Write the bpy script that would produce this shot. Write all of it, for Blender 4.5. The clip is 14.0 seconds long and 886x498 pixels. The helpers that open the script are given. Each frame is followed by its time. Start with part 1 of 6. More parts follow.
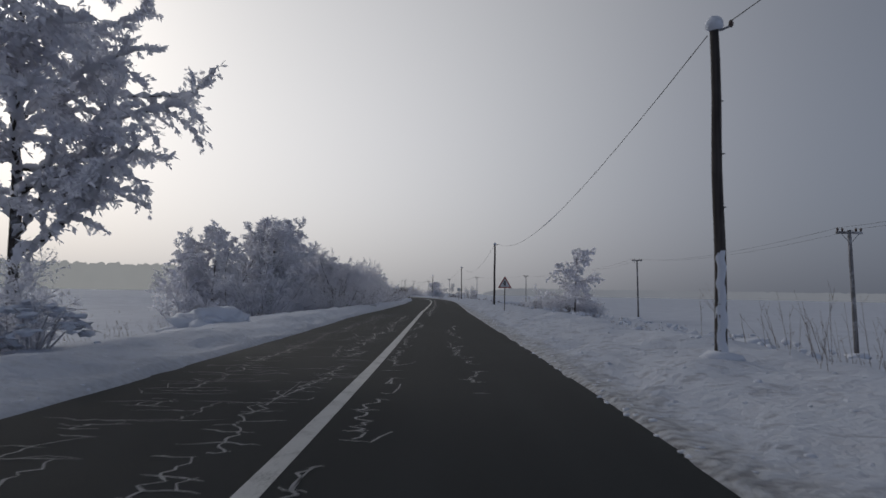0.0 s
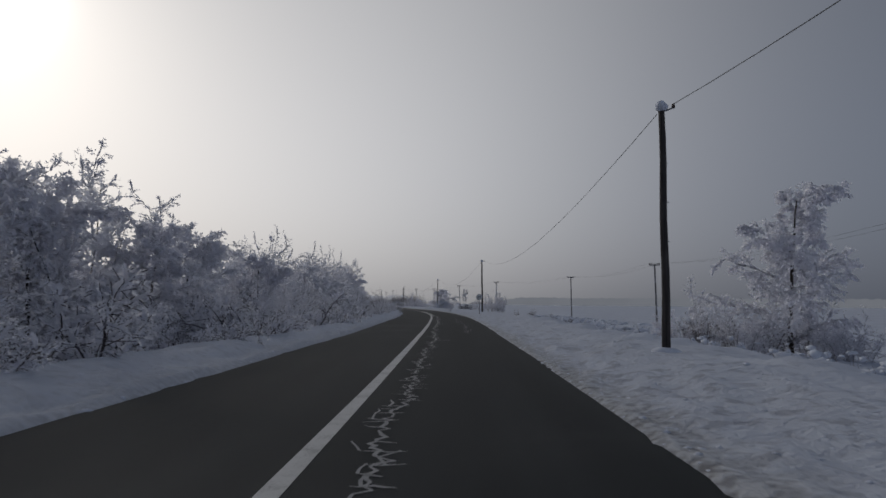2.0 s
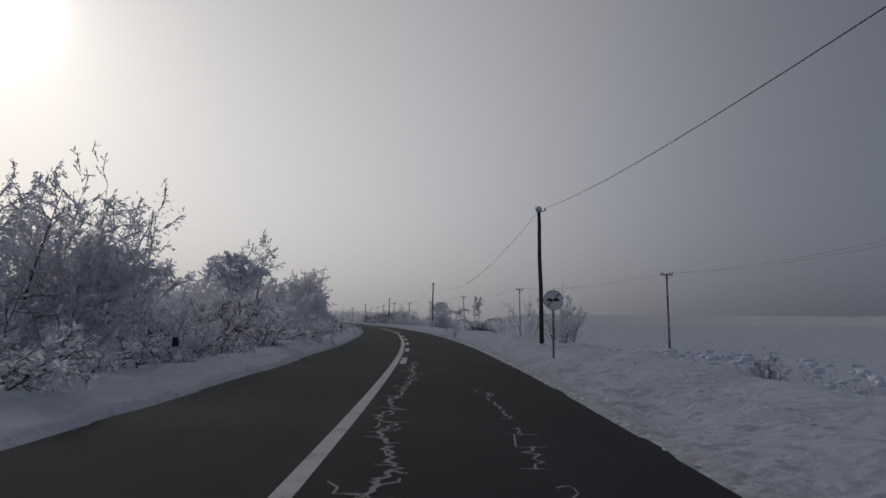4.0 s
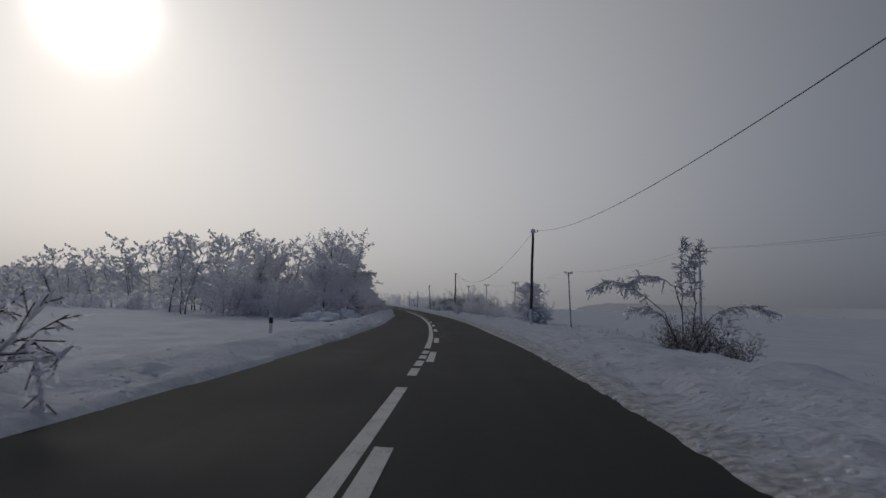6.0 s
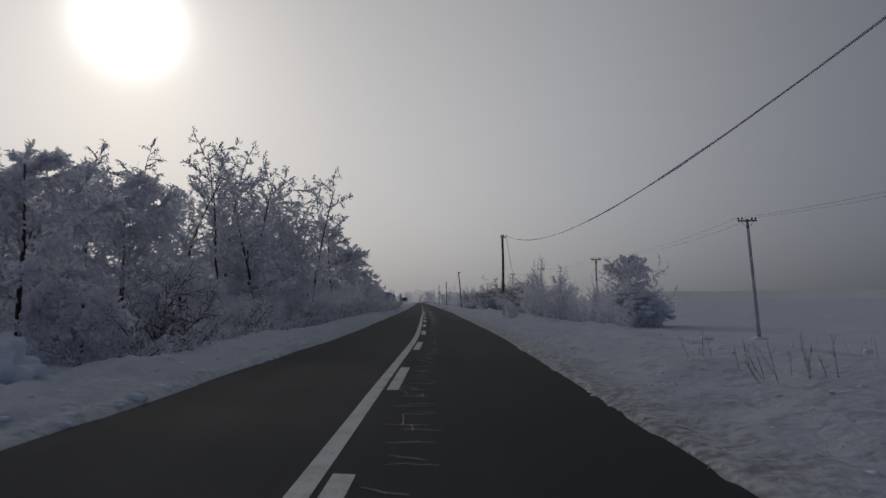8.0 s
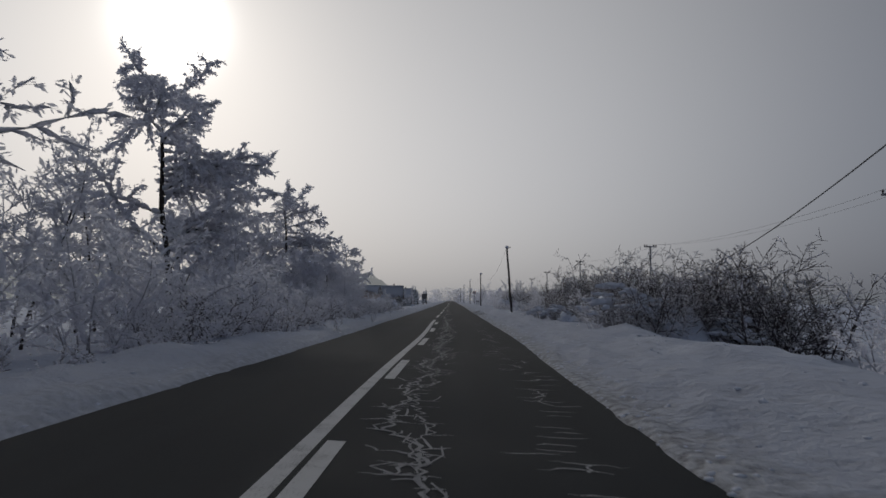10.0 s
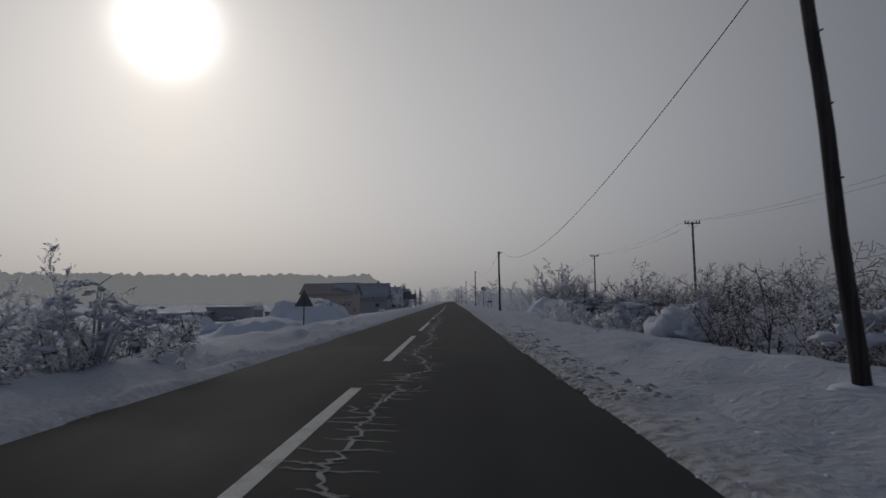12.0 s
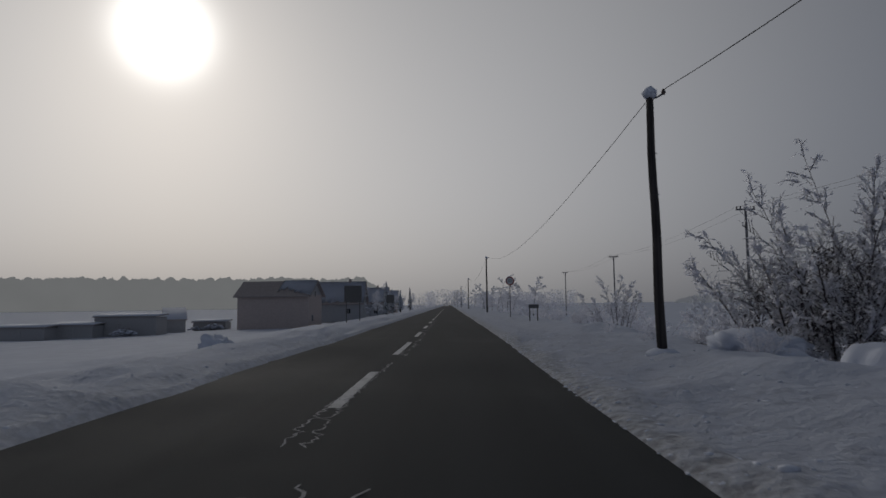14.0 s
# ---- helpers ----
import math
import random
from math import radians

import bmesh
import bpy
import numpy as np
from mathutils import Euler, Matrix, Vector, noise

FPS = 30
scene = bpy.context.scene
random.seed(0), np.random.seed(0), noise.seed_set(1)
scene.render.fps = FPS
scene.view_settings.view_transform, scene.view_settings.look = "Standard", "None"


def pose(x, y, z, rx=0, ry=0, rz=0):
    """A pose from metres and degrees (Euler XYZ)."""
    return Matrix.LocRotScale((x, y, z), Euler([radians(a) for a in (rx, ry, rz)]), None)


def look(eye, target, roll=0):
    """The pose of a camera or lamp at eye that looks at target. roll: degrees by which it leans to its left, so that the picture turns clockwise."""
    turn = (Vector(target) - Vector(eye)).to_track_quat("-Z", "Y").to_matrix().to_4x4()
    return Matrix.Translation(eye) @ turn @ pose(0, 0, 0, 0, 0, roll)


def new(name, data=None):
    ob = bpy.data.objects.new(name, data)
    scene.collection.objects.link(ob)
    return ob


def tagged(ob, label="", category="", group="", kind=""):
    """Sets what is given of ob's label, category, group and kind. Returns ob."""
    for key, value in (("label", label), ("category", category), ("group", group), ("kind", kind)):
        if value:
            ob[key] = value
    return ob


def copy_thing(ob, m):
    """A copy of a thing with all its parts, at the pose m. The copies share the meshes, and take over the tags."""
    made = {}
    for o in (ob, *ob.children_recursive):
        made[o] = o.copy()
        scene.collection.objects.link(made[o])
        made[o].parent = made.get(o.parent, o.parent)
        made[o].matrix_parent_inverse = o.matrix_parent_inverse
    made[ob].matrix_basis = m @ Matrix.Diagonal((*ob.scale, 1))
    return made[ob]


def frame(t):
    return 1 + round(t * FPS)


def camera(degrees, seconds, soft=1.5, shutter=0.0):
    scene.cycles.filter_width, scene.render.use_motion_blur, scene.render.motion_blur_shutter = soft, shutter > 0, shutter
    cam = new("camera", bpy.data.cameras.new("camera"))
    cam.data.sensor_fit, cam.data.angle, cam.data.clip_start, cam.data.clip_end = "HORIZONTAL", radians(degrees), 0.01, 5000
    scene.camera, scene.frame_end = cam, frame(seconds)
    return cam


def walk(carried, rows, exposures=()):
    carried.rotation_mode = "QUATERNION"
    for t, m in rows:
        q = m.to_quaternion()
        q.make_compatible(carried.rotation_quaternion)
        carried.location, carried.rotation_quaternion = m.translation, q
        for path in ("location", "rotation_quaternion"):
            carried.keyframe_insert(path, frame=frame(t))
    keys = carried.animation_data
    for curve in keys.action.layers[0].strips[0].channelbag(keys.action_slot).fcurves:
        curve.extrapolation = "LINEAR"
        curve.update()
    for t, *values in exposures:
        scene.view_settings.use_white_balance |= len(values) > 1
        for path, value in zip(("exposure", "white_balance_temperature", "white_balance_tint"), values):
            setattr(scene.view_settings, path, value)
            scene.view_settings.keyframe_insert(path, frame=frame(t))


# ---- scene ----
# ---------- camera and its drive ----------
cam = camera(70.0, 14.0, soft=1.55, shutter=0.05)
EYE = 1.25
ROWS = [
    (0.0, 0.000, -0.000, 94.00, -1.03, -0.02),
    (0.5, -0.024, 10.773, 93.76, -0.17, 0.58),
    (1.0, -0.065, 21.534, 94.05, 0.20, 1.16),
    (1.5, -0.120, 32.288, 94.30, 0.67, 1.26),
    (2.0, -0.142, 43.043, 94.90, -0.48, 0.69),
    (2.5, -0.142, 53.803, 95.13, -0.54, 0.56),
    (3.0, -0.170, 64.579, 95.02, -0.14, 0.34),
    (3.5, -0.264, 75.381, 95.69, -0.07, 0.36),
    (4.0, -0.424, 86.212, 96.42, -0.56, 0.68),
    (4.2, -0.506, 90.548, 96.54, -1.20, 0.97),
    (4.5, -0.672, 97.053, 96.31, -1.25, 2.03),
    (5.0, -1.134, 107.890, 95.91, -1.34, 3.90),
    (5.5, -1.855, 118.716, 95.52, -1.43, 5.89),
    (6.0, -2.833, 129.525, 95.12, -1.53, 7.78),
    (6.5, -4.038, 140.317, 94.73, -1.62, 9.44),
    (7.0, -5.416, 151.093, 94.69, -1.17, 9.88),
    (7.5, -6.976, 161.843, 94.65, -1.23, 10.47),
    (8.0, -8.686, 172.583, 94.73, 0.58, 11.12),
    (8.2, -9.436, 176.871, 94.80, 0.72, 10.97),
    (8.5, -10.621, 183.298, 94.77, 0.52, 11.57),
    (9.0, -12.716, 194.004, 94.71, 0.20, 12.60),
    (9.5, -14.981, 204.700, 94.66, -0.12, 13.46),
    (10.0, -17.339, 215.401, 94.60, -0.45, 13.91),
    (10.3, -18.770, 221.830, 94.57, -0.64, 14.08),
    (10.5, -19.721, 226.119, 94.63, -0.33, 14.13),
    (11.0, -22.065, 236.850, 94.28, -0.13, 14.22),
    (11.5, -24.452, 247.528, 94.53, -0.34, 14.06),
    (12.0, -26.904, 258.125, 94.65, 0.36, 13.95),
    (12.5, -29.333, 268.673, 94.34, 1.07, 13.54),
    (13.0, -31.747, 279.185, 94.43, 0.72, 13.41),
    (13.5, -34.167, 289.680, 94.46, 0.80, 13.48),
    (14.0, -36.618, 300.151, 94.98, 0.70, 13.75),
]
EXPOSURES = [(0.0, 0.52), (0.5, 0.46), (1.0, 0.25), (2.0, 0.28), (3.5, 0.2), (4.0, 0.18), (6.5, 0.0), (8.2, -0.08), (10.3, 0.12), (11.0, -0.02), (12.5, -0.2), (14.0, -0.27)]
walk(cam, [(t, pose(x, y, EYE, rx, ry, rz)) for t, x, y, rx, ry, rz in ROWS], EXPOSURES)

# ---------- fog sky and the low sun ----------
SUN_LEFT, SUN_UP = radians(38.0), radians(22.3)
SUN_DIR = Vector((-math.sin(SUN_LEFT) * math.cos(SUN_UP), math.cos(SUN_LEFT) * math.cos(SUN_UP), math.sin(SUN_UP)))


def make_world():
    world = bpy.data.worlds.new("foggy_winter_sky")
    scene.world = world
    world.use_nodes = True
    nt = world.node_tree
    nt.nodes.clear()
    n, link = nt.nodes.new, nt.links.new
    out, bg = n("ShaderNodeOutputWorld"), n("ShaderNodeBackground")
    sky = n("ShaderNodeTexSky")
    sky.sky_type, sky.sun_disc = "NISHITA", False
    sky.sun_elevation, sky.sun_rotation = SUN_UP, -SUN_LEFT
    sky.dust_density, sky.air_density, sky.ozone_density = 4.0, 1.0, 1.0
    coord = n("ShaderNodeTexCoord")
    dot = n("ShaderNodeVectorMath")
    dot.operation = "DOT_PRODUCT"
    dot.inputs[1].default_value = SUN_DIR
    link(coord.outputs["Generated"], dot.inputs[0])

    def m(op, a, b=None):
        node = n("ShaderNodeMath")
        node.operation = op
        for i, v in enumerate((a, b)):
            if v is None:
                continue
            if isinstance(v, (int, float)):
                node.inputs[i].default_value = v
            else:
                link(v, node.inputs[i])
        return node.outputs[0]

    clip = n("ShaderNodeClamp")
    clip.inputs["Min"].default_value, clip.inputs["Max"].default_value = -1.0, 1.0
    link(dot.outputs["Value"], clip.inputs["Value"])
    angle = m("ARCCOSINE", clip.outputs[0])
    wide = m("ADD", m("MULTIPLY", m("EXPONENT", m("MULTIPLY", angle, -1 / radians(30))), GLOW), m("MULTIPLY", m("EXPONENT", m("MULTIPLY", angle, -1 / radians(7))), 0.6))
    veil = m("MULTIPLY", m("EXPONENT", m("MULTIPLY", m("POWER", m("MULTIPLY", angle, 1 / radians(51)), 3.3), -1.0)), 0.52)
    core = m("MULTIPLY", m("EXPONENT", m("MULTIPLY", m("POWER", m("MULTIPLY", angle, 1 / radians(2.95)), 2.2), -1.0)), 1.8)
    split = n("ShaderNodeSeparateXYZ")
    link(coord.outputs["Generated"], split.inputs[0])
    height = m("ABSOLUTE", split.outputs["Z"])
    low = m("EXPONENT", m("MULTIPLY", height, -5.0))
    # the fog is a thin layer: dense along the ground, thinner straight up
    depth = m("SUBTRACT", 1.0, m("EXPONENT", m("DIVIDE", -FOG_LAYER, m("ADD", height, 0.04))))

    def tint(value, colour):
        node = n("ShaderNodeVectorMath")
        node.operation = "SCALE"
        node.inputs[0].default_value = colour
        link(value, node.inputs["Scale"])
        return node.outputs[0]

    def plus(a, b):
        node = n("ShaderNodeVectorMath")
        node.operation = "ADD"
        link(a, node.inputs[0])
        link(b, node.inputs[1])
        return node.outputs[0]

    dim = n("ShaderNodeVectorMath")
    dim.operation = "SCALE"
    dim.inputs["Scale"].default_value = 0.005
    link(sky.outputs[0], dim.inputs[0])
    base = n("ShaderNodeVectorMath")
    base.operation = "ADD"
    base.inputs[1].default_value = FOG_BASE
    link(dim.outputs[0], base.inputs[0])
    # fog also scatters the light straight back, away from the sun
    away = n("ShaderNodeMapRange")
    away.interpolation_type = "SMOOTHSTEP"
    link(angle, away.inputs["Value"])
    away.inputs["From Min"].default_value, away.inputs["From Max"].default_value = radians(80), radians(150)
    away.inputs["To Min"].default_value, away.inputs["To Max"].default_value = 0.0, FOG_BACK
    total = plus(plus(plus(base.outputs[0], tint(wide, FOG_GLOW)), tint(veil, FOG_GLOW)), tint(away.outputs[0], (0.80, 0.94, 1.22)))
    thin = n("ShaderNodeVectorMath")
    thin.operation = "SCALE"
    link(total, thin.inputs[0])
    link(depth, thin.inputs["Scale"])
    # low down the light is filtered by more fog: dimmer and warmer
    filt = n("ShaderNodeVectorMath")
    filt.operation = "MULTIPLY"
    shade = n("ShaderNodeVectorMath")
    shade.operation = "ADD"
    shade.inputs[1].default_value = (1.0, 1.0, 1.0)
    link(tint(low, FOG_LOW), shade.inputs[0])
    link(thin.outputs[0], filt.inputs[0])
    link(shade.outputs[0], filt.inputs[1])
    total = plus(filt.outputs[0], tint(core, (1.0, 0.98, 0.94)))
    link(total, bg.inputs["Color"])
    bg.inputs["Strength"].default_value = 1.0
    link(bg.outputs[0], out.inputs["Surface"])


FOG_LAYER, GLOW, FOG_BACK = 0.43, 0.20, 0.19
FOG_BASE = (0.120, 0.142, 0.192)
FOG_GLOW = (1.018, 0.985, 0.94)
FOG_LOW = (-0.53, -0.54, -0.55)
make_world()
sun = new("sun", bpy.data.lights.new("sun", "SUN"))
sun.data.energy, sun.data.angle, sun.data.color = 0.3, radians(12), (1.0, 0.96, 0.91)
sun.matrix_world = look((0, 0, 60), Vector((0, 0, 60)) - SUN_DIR)


# ---------- materials ----------
def material(name, build):
    mat = bpy.data.materials.new(name)
    mat.use_nodes = True
    nt = mat.node_tree
    nt.nodes.clear()
    out = nt.nodes.new("ShaderNodeOutputMaterial")
    nt.links.new(build(nt), out.inputs["Surface"])
    return mat


def node(nt, kind, **values):
    made = nt.nodes.new(kind)
    for key, value in values.items():
        socket = made.inputs[key.replace("_", " ")]
        if isinstance(value, bpy.types.NodeSocket):
            nt.links.new(value, socket)
        else:
            socket.default_value = value
    return made


def noise_of(nt, scale, detail=4.0, rough=0.55, vector=None, space="Object"):
    coord = nt.nodes.new("ShaderNodeTexCoord")
    tex = node(nt, "ShaderNodeTexNoise", Scale=scale, Detail=detail, Roughness=rough)
    nt.links.new(vector if vector else coord.outputs[space], tex.inputs["Vector"])
    return tex.outputs["Fac"]


def ramp(nt, fac, stops):
    r = nt.nodes.new("ShaderNodeValToRGB")
    nt.links.new(fac, r.inputs[0])
    e = r.color_ramp.elements
    while len(e) < len(stops):
        e.new(0.5)
    for el, (p, c) in zip(e, stops):
        el.position = p
        el.color = (*c, 1) if len(c) == 3 else c
    return r.outputs[0]


def mix(nt, fac, a, b):
    x = nt.nodes.new("ShaderNodeMix")
    x.data_type = "RGBA"
    for socket, v in ((x.inputs[0], fac), (x.inputs[6], a), (x.inputs[7], b)):
        if isinstance(v, bpy.types.NodeSocket):
            nt.links.new(v, socket)
        elif isinstance(v, tuple):
            socket.default_value = (*v, 1)
        else:
            socket.default_value = v
    return x.outputs[2]


def bump(nt, height, strength, distance):
    return node(nt, "ShaderNodeBump", Height=height, Strength=strength, Distance=distance).outputs[0]


def bsdf(nt, colour, rough=0.7, normal=None, metal=0.0, spec=0.5):
    b = nt.nodes.new("ShaderNodeBsdfPrincipled")
    for key, v in (("Base Color", colour), ("Roughness", rough), ("Metallic", metal), ("Specular IOR Level", spec)):
        if isinstance(v, bpy.types.NodeSocket):
            nt.links.new(v, b.inputs[key])
        elif isinstance(v, tuple):
            b.inputs[key].default_value = (*v, 1)
        else:
            b.inputs[key].default_value = v
    if normal:
        nt.links.new(normal, b.inputs["Normal"])
    return b.outputs[0]


def up_mask(nt, lo, hi, scale, wobble):
    """1 where a face looks up, with a ragged edge: where snow lies."""
    geo = nt.nodes.new("ShaderNodeNewGeometry")
    sep = node(nt, "ShaderNodeSeparateXYZ", Vector=geo.outputs["Normal"])
    nz = noise_of(nt, scale)
    add = nt.nodes.new("ShaderNodeMath")
    add.operation = "MULTIPLY_ADD"
    nt.links.new(nz, add.inputs[0])
    add.inputs[1].default_value = wobble
    nt.links.new(sep.outputs["Z"], add.inputs[2])
    return ramp(nt, add.outputs[0], [(lo, (0, 0, 0)), (hi, (1, 1, 1))])


SNOW = (0.71, 0.75, 0.84)


def snow_shader(nt):
    big, mid, fine = noise_of(nt, 0.35, 5), noise_of(nt, 3.0, 6), noise_of(nt, 30.0, 4)
    colour = mix(nt, ramp(nt, big, [(0.35, (0, 0, 0)), (0.7, (1, 1, 1))]), (0.64, 0.67, 0.75), SNOW)
    h = mix(nt, 0.35, mid, fine)
    return bsdf(nt, colour, 0.75, bump(nt, h, 0.5, 0.06), spec=0.25)


def ground_shader(nt):
    """Clean wind-packed snow; along the road a lumpy ploughed crust, gritty slush at the asphalt's edge."""
    uv = nt.nodes.new("ShaderNodeUVMap")
    place = node(nt, "ShaderNodeSeparateXYZ", Vector=uv.outputs[0])
    u = place.outputs["X"]
    big, mid, fine = noise_of(nt, 0.35, 5), noise_of(nt, 2.2, 4, 0.5), noise_of(nt, 8.0, 3, 0.5)
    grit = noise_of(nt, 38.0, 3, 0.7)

    def reach(scale, wobble):
        wob = nt.nodes.new("ShaderNodeMath")
        wob.operation = "MULTIPLY_ADD"
        nt.links.new(noise_of(nt, scale, 5, 0.7), wob.inputs[0])
        wob.inputs[1].default_value = wobble
        nt.links.new(span(nt, u), wob.inputs[2])
        return wob.outputs[0]

    crust = ramp(nt, reach(0.7, 0.05), [(0.070, (1, 1, 1)), (0.110, (0, 0, 0))])
    edge = ramp(nt, reach(2.2, 0.012), [(0.0368, (1, 1, 1)), (0.0425, (0, 0, 0))])
    packed = (0.58, 0.62, 0.705)
    clean = mix(nt, ramp(nt, big, [(0.35, (0, 0, 0)), (0.7, (1, 1, 1))]), (0.50, 0.535, 0.62), packed)
    # hollows get painted shade as well as a little road dirt
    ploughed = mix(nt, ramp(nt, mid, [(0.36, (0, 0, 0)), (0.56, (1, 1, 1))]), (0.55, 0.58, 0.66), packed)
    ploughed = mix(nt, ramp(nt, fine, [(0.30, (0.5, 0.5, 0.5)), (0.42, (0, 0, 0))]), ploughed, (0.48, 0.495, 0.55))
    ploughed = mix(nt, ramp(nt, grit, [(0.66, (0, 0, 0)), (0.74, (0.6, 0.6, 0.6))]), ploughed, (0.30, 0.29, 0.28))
    # dark spots paint the shade of footprint-like hollows, with some dirty snow
    dimple_shade = ramp(nt, noise_of(nt, 3.4, 3, 0.5), [(0.55, (0, 0, 0)), (0.63, (0.8, 0.8, 0.8))])
    ploughed = mix(nt, dimple_shade, ploughed, (0.34, 0.355, 0.41))
    slush = mix(nt, ramp(nt, fine, [(0.38, (0, 0, 0)), (0.60, (1, 1, 1))]), (0.19, 0.18, 0.175), (0.52, 0.53, 0.55))
    # towards the village dimmer light is painted into the older, greyer thrown snow
    age_dim = node(nt, "ShaderNodeMapRange", Value=place.outputs["Y"])
    age_dim.inputs["From Min"].default_value, age_dim.inputs["From Max"].default_value = 70.0, 240.0
    age_dim.inputs["To Min"].default_value, age_dim.inputs["To Max"].default_value = 0.0, 0.7
    dim_grime = nt.nodes.new("ShaderNodeMath")
    dim_grime.operation = "MULTIPLY"
    nt.links.new(age_dim.outputs[0], dim_grime.inputs[0])
    nt.links.new(ramp(nt, noise_of(nt, 1.3, 5, 0.65), [(0.30, (0.45, 0.45, 0.45)), (0.60, (1, 1, 1))]), dim_grime.inputs[1])
    ploughed = mix(nt, dim_grime.outputs[0], ploughed, (0.38, 0.405, 0.475))
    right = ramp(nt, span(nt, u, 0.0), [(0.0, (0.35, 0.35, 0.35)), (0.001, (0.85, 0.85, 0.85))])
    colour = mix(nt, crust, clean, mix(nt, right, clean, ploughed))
    colour = mix(nt, edge, colour, mix(nt, right, clean, slush))
    h = mix(nt, 0.12, mix(nt, 0.4, mid, fine), grit)
    h = mix(nt, crust, mix(nt, 0.3, mid, fine), h)
    strength = node(nt, "ShaderNodeMapRange", Value=crust)
    strength.inputs["To Min"].default_value, strength.inputs["To Max"].default_value = 0.5, 1.0
    relief = node(nt, "ShaderNodeBump", Height=h, Strength=strength.outputs[0], Distance=0.16)
    return bsdf(nt, colour, 0.78, relief.outputs[0], spec=0.2)


def span(nt, u, floor=None):
    """Distance from the road's middle in hundreds of metres; with a floor, to the right only."""
    off = nt.nodes.new("ShaderNodeMath")
    off.operation = "SUBTRACT"
    nt.links.new(u, off.inputs[0])
    off.inputs[1].default_value = 0.11
    pos = nt.nodes.new("ShaderNodeMath")
    pos.operation = "ABSOLUTE" if floor is None else "MAXIMUM"
    pos.inputs[1].default_value = floor or 0.0
    nt.links.new(off.outputs[0], pos.inputs[0])
    small = nt.nodes.new("ShaderNodeMath")
    small.operation = "MULTIPLY"
    nt.links.new(pos.outputs[0], small.inputs[0])
    small.inputs[1].default_value = 0.01
    return small.outputs[0]


def asphalt_shader(nt):
    uv = nt.nodes.new("ShaderNodeUVMap")
    stretch = node(nt, "ShaderNodeMapping", Vector=uv.outputs[0], Scale=(1.6, 0.05, 1.0))
    tracks = node(nt, "ShaderNodeTexNoise", Vector=stretch.outputs[0], Scale=1.0, Detail=4.0).outputs["Fac"]
    patch = noise_of(nt, 0.25, 5, 0.6, uv.outputs[0])
    grain = noise_of(nt, 90.0, 3, 0.7, uv.outputs[0])
    colour = mix(nt, ramp(nt, tracks, [(0.3, (0, 0, 0)), (0.7, (1, 1, 1))]), (0.016, 0.0190, 0.0215), (0.026, 0.0300, 0.0335))
    colour = mix(nt, ramp(nt, patch, [(0.45, (0, 0, 0)), (0.75, (0.6, 0.6, 0.6))]), colour, (0.040, 0.043, 0.045))
    colour = mix(nt, ramp(nt, grain, [(0.55, (0, 0, 0)), (0.75, (0.5, 0.5, 0.5))]), colour, (0.065, 0.067, 0.070))
    rough = ramp(nt, patch, [(0.3, (0.75, 0.75, 0.75)), (0.7, (0.92, 0.92, 0.92))])
    return bsdf(nt, colour, rough, bump(nt, grain, 0.5, 0.015), spec=0.18)


def paint_shader(nt):
    uv = nt.nodes.new("ShaderNodeUVMap")
    wear, grain = noise_of(nt, 2.2, 6, 0.7, uv.outputs[0]), noise_of(nt, 40.0, 4, 0.7, uv.outputs[0])
    worn = ramp(nt, mix(nt, 0.45, wear, grain), [(0.50, (0, 0, 0)), (0.66, (1, 1, 1))])
    colour = mix(nt, worn, (0.56, 0.56, 0.55), (0.20, 0.20, 0.20))
    return bsdf(nt, colour, 0.75, bump(nt, grain, 0.3, 0.01))


def frost_shader(nt):
    n1 = noise_of(nt, 1.2, 4)
    colour = mix(nt, n1, (0.86, 0.86, 0.90), (0.93, 0.93, 0.96))
    solid = node(nt, "ShaderNodeBsdfDiffuse", Color=colour, Roughness=0.8)
    glow = node(nt, "ShaderNodeBsdfTranslucent", Color=colour)
    both = node(nt, "ShaderNodeMixShader", Fac=0.68)
    nt.links.new(solid.outputs[0], both.inputs[1])
    nt.links.new(glow.outputs[0], both.inputs[2])
    return both.outputs[0]


def bark_shader(nt):
    coord = nt.nodes.new("ShaderNodeTexCoord")
    stretch = node(nt, "ShaderNodeMapping", Vector=coord.outputs["Object"], Scale=(14.0, 14.0, 2.5))
    ridges = node(nt, "ShaderNodeTexNoise", Vector=stretch.outputs[0], Scale=1.0, Detail=6.0).outputs["Fac"]
    colour = ramp(nt, ridges, [(0.3, (0.022, 0.018, 0.016)), (0.7, (0.085, 0.072, 0.064))])
    colour = mix(nt, up_mask(nt, 0.36, 0.62, 6.0, 0.5), colour, SNOW)
    return bsdf(nt, colour, 0.9, bump(nt, ridges, 0.6, 0.03), spec=0.2)


def twig_shader(nt):
    n1, n2 = noise_of(nt, 9.0, 5, 0.7), noise_of(nt, 1.0, 3)
    bare = mix(nt, n2, (0.07, 0.06, 0.055), (0.12, 0.105, 0.10))
    cover = mix(nt, 0.5, ramp(nt, n1, [(0.30, (0, 0, 0)), (0.52, (1, 1, 1))]), up_mask(nt, 0.05, 0.4, 7.0, 0.4))
    return bsdf(nt, mix(nt, cover, bare, (0.72, 0.72, 0.77)), 0.9, spec=0.15)


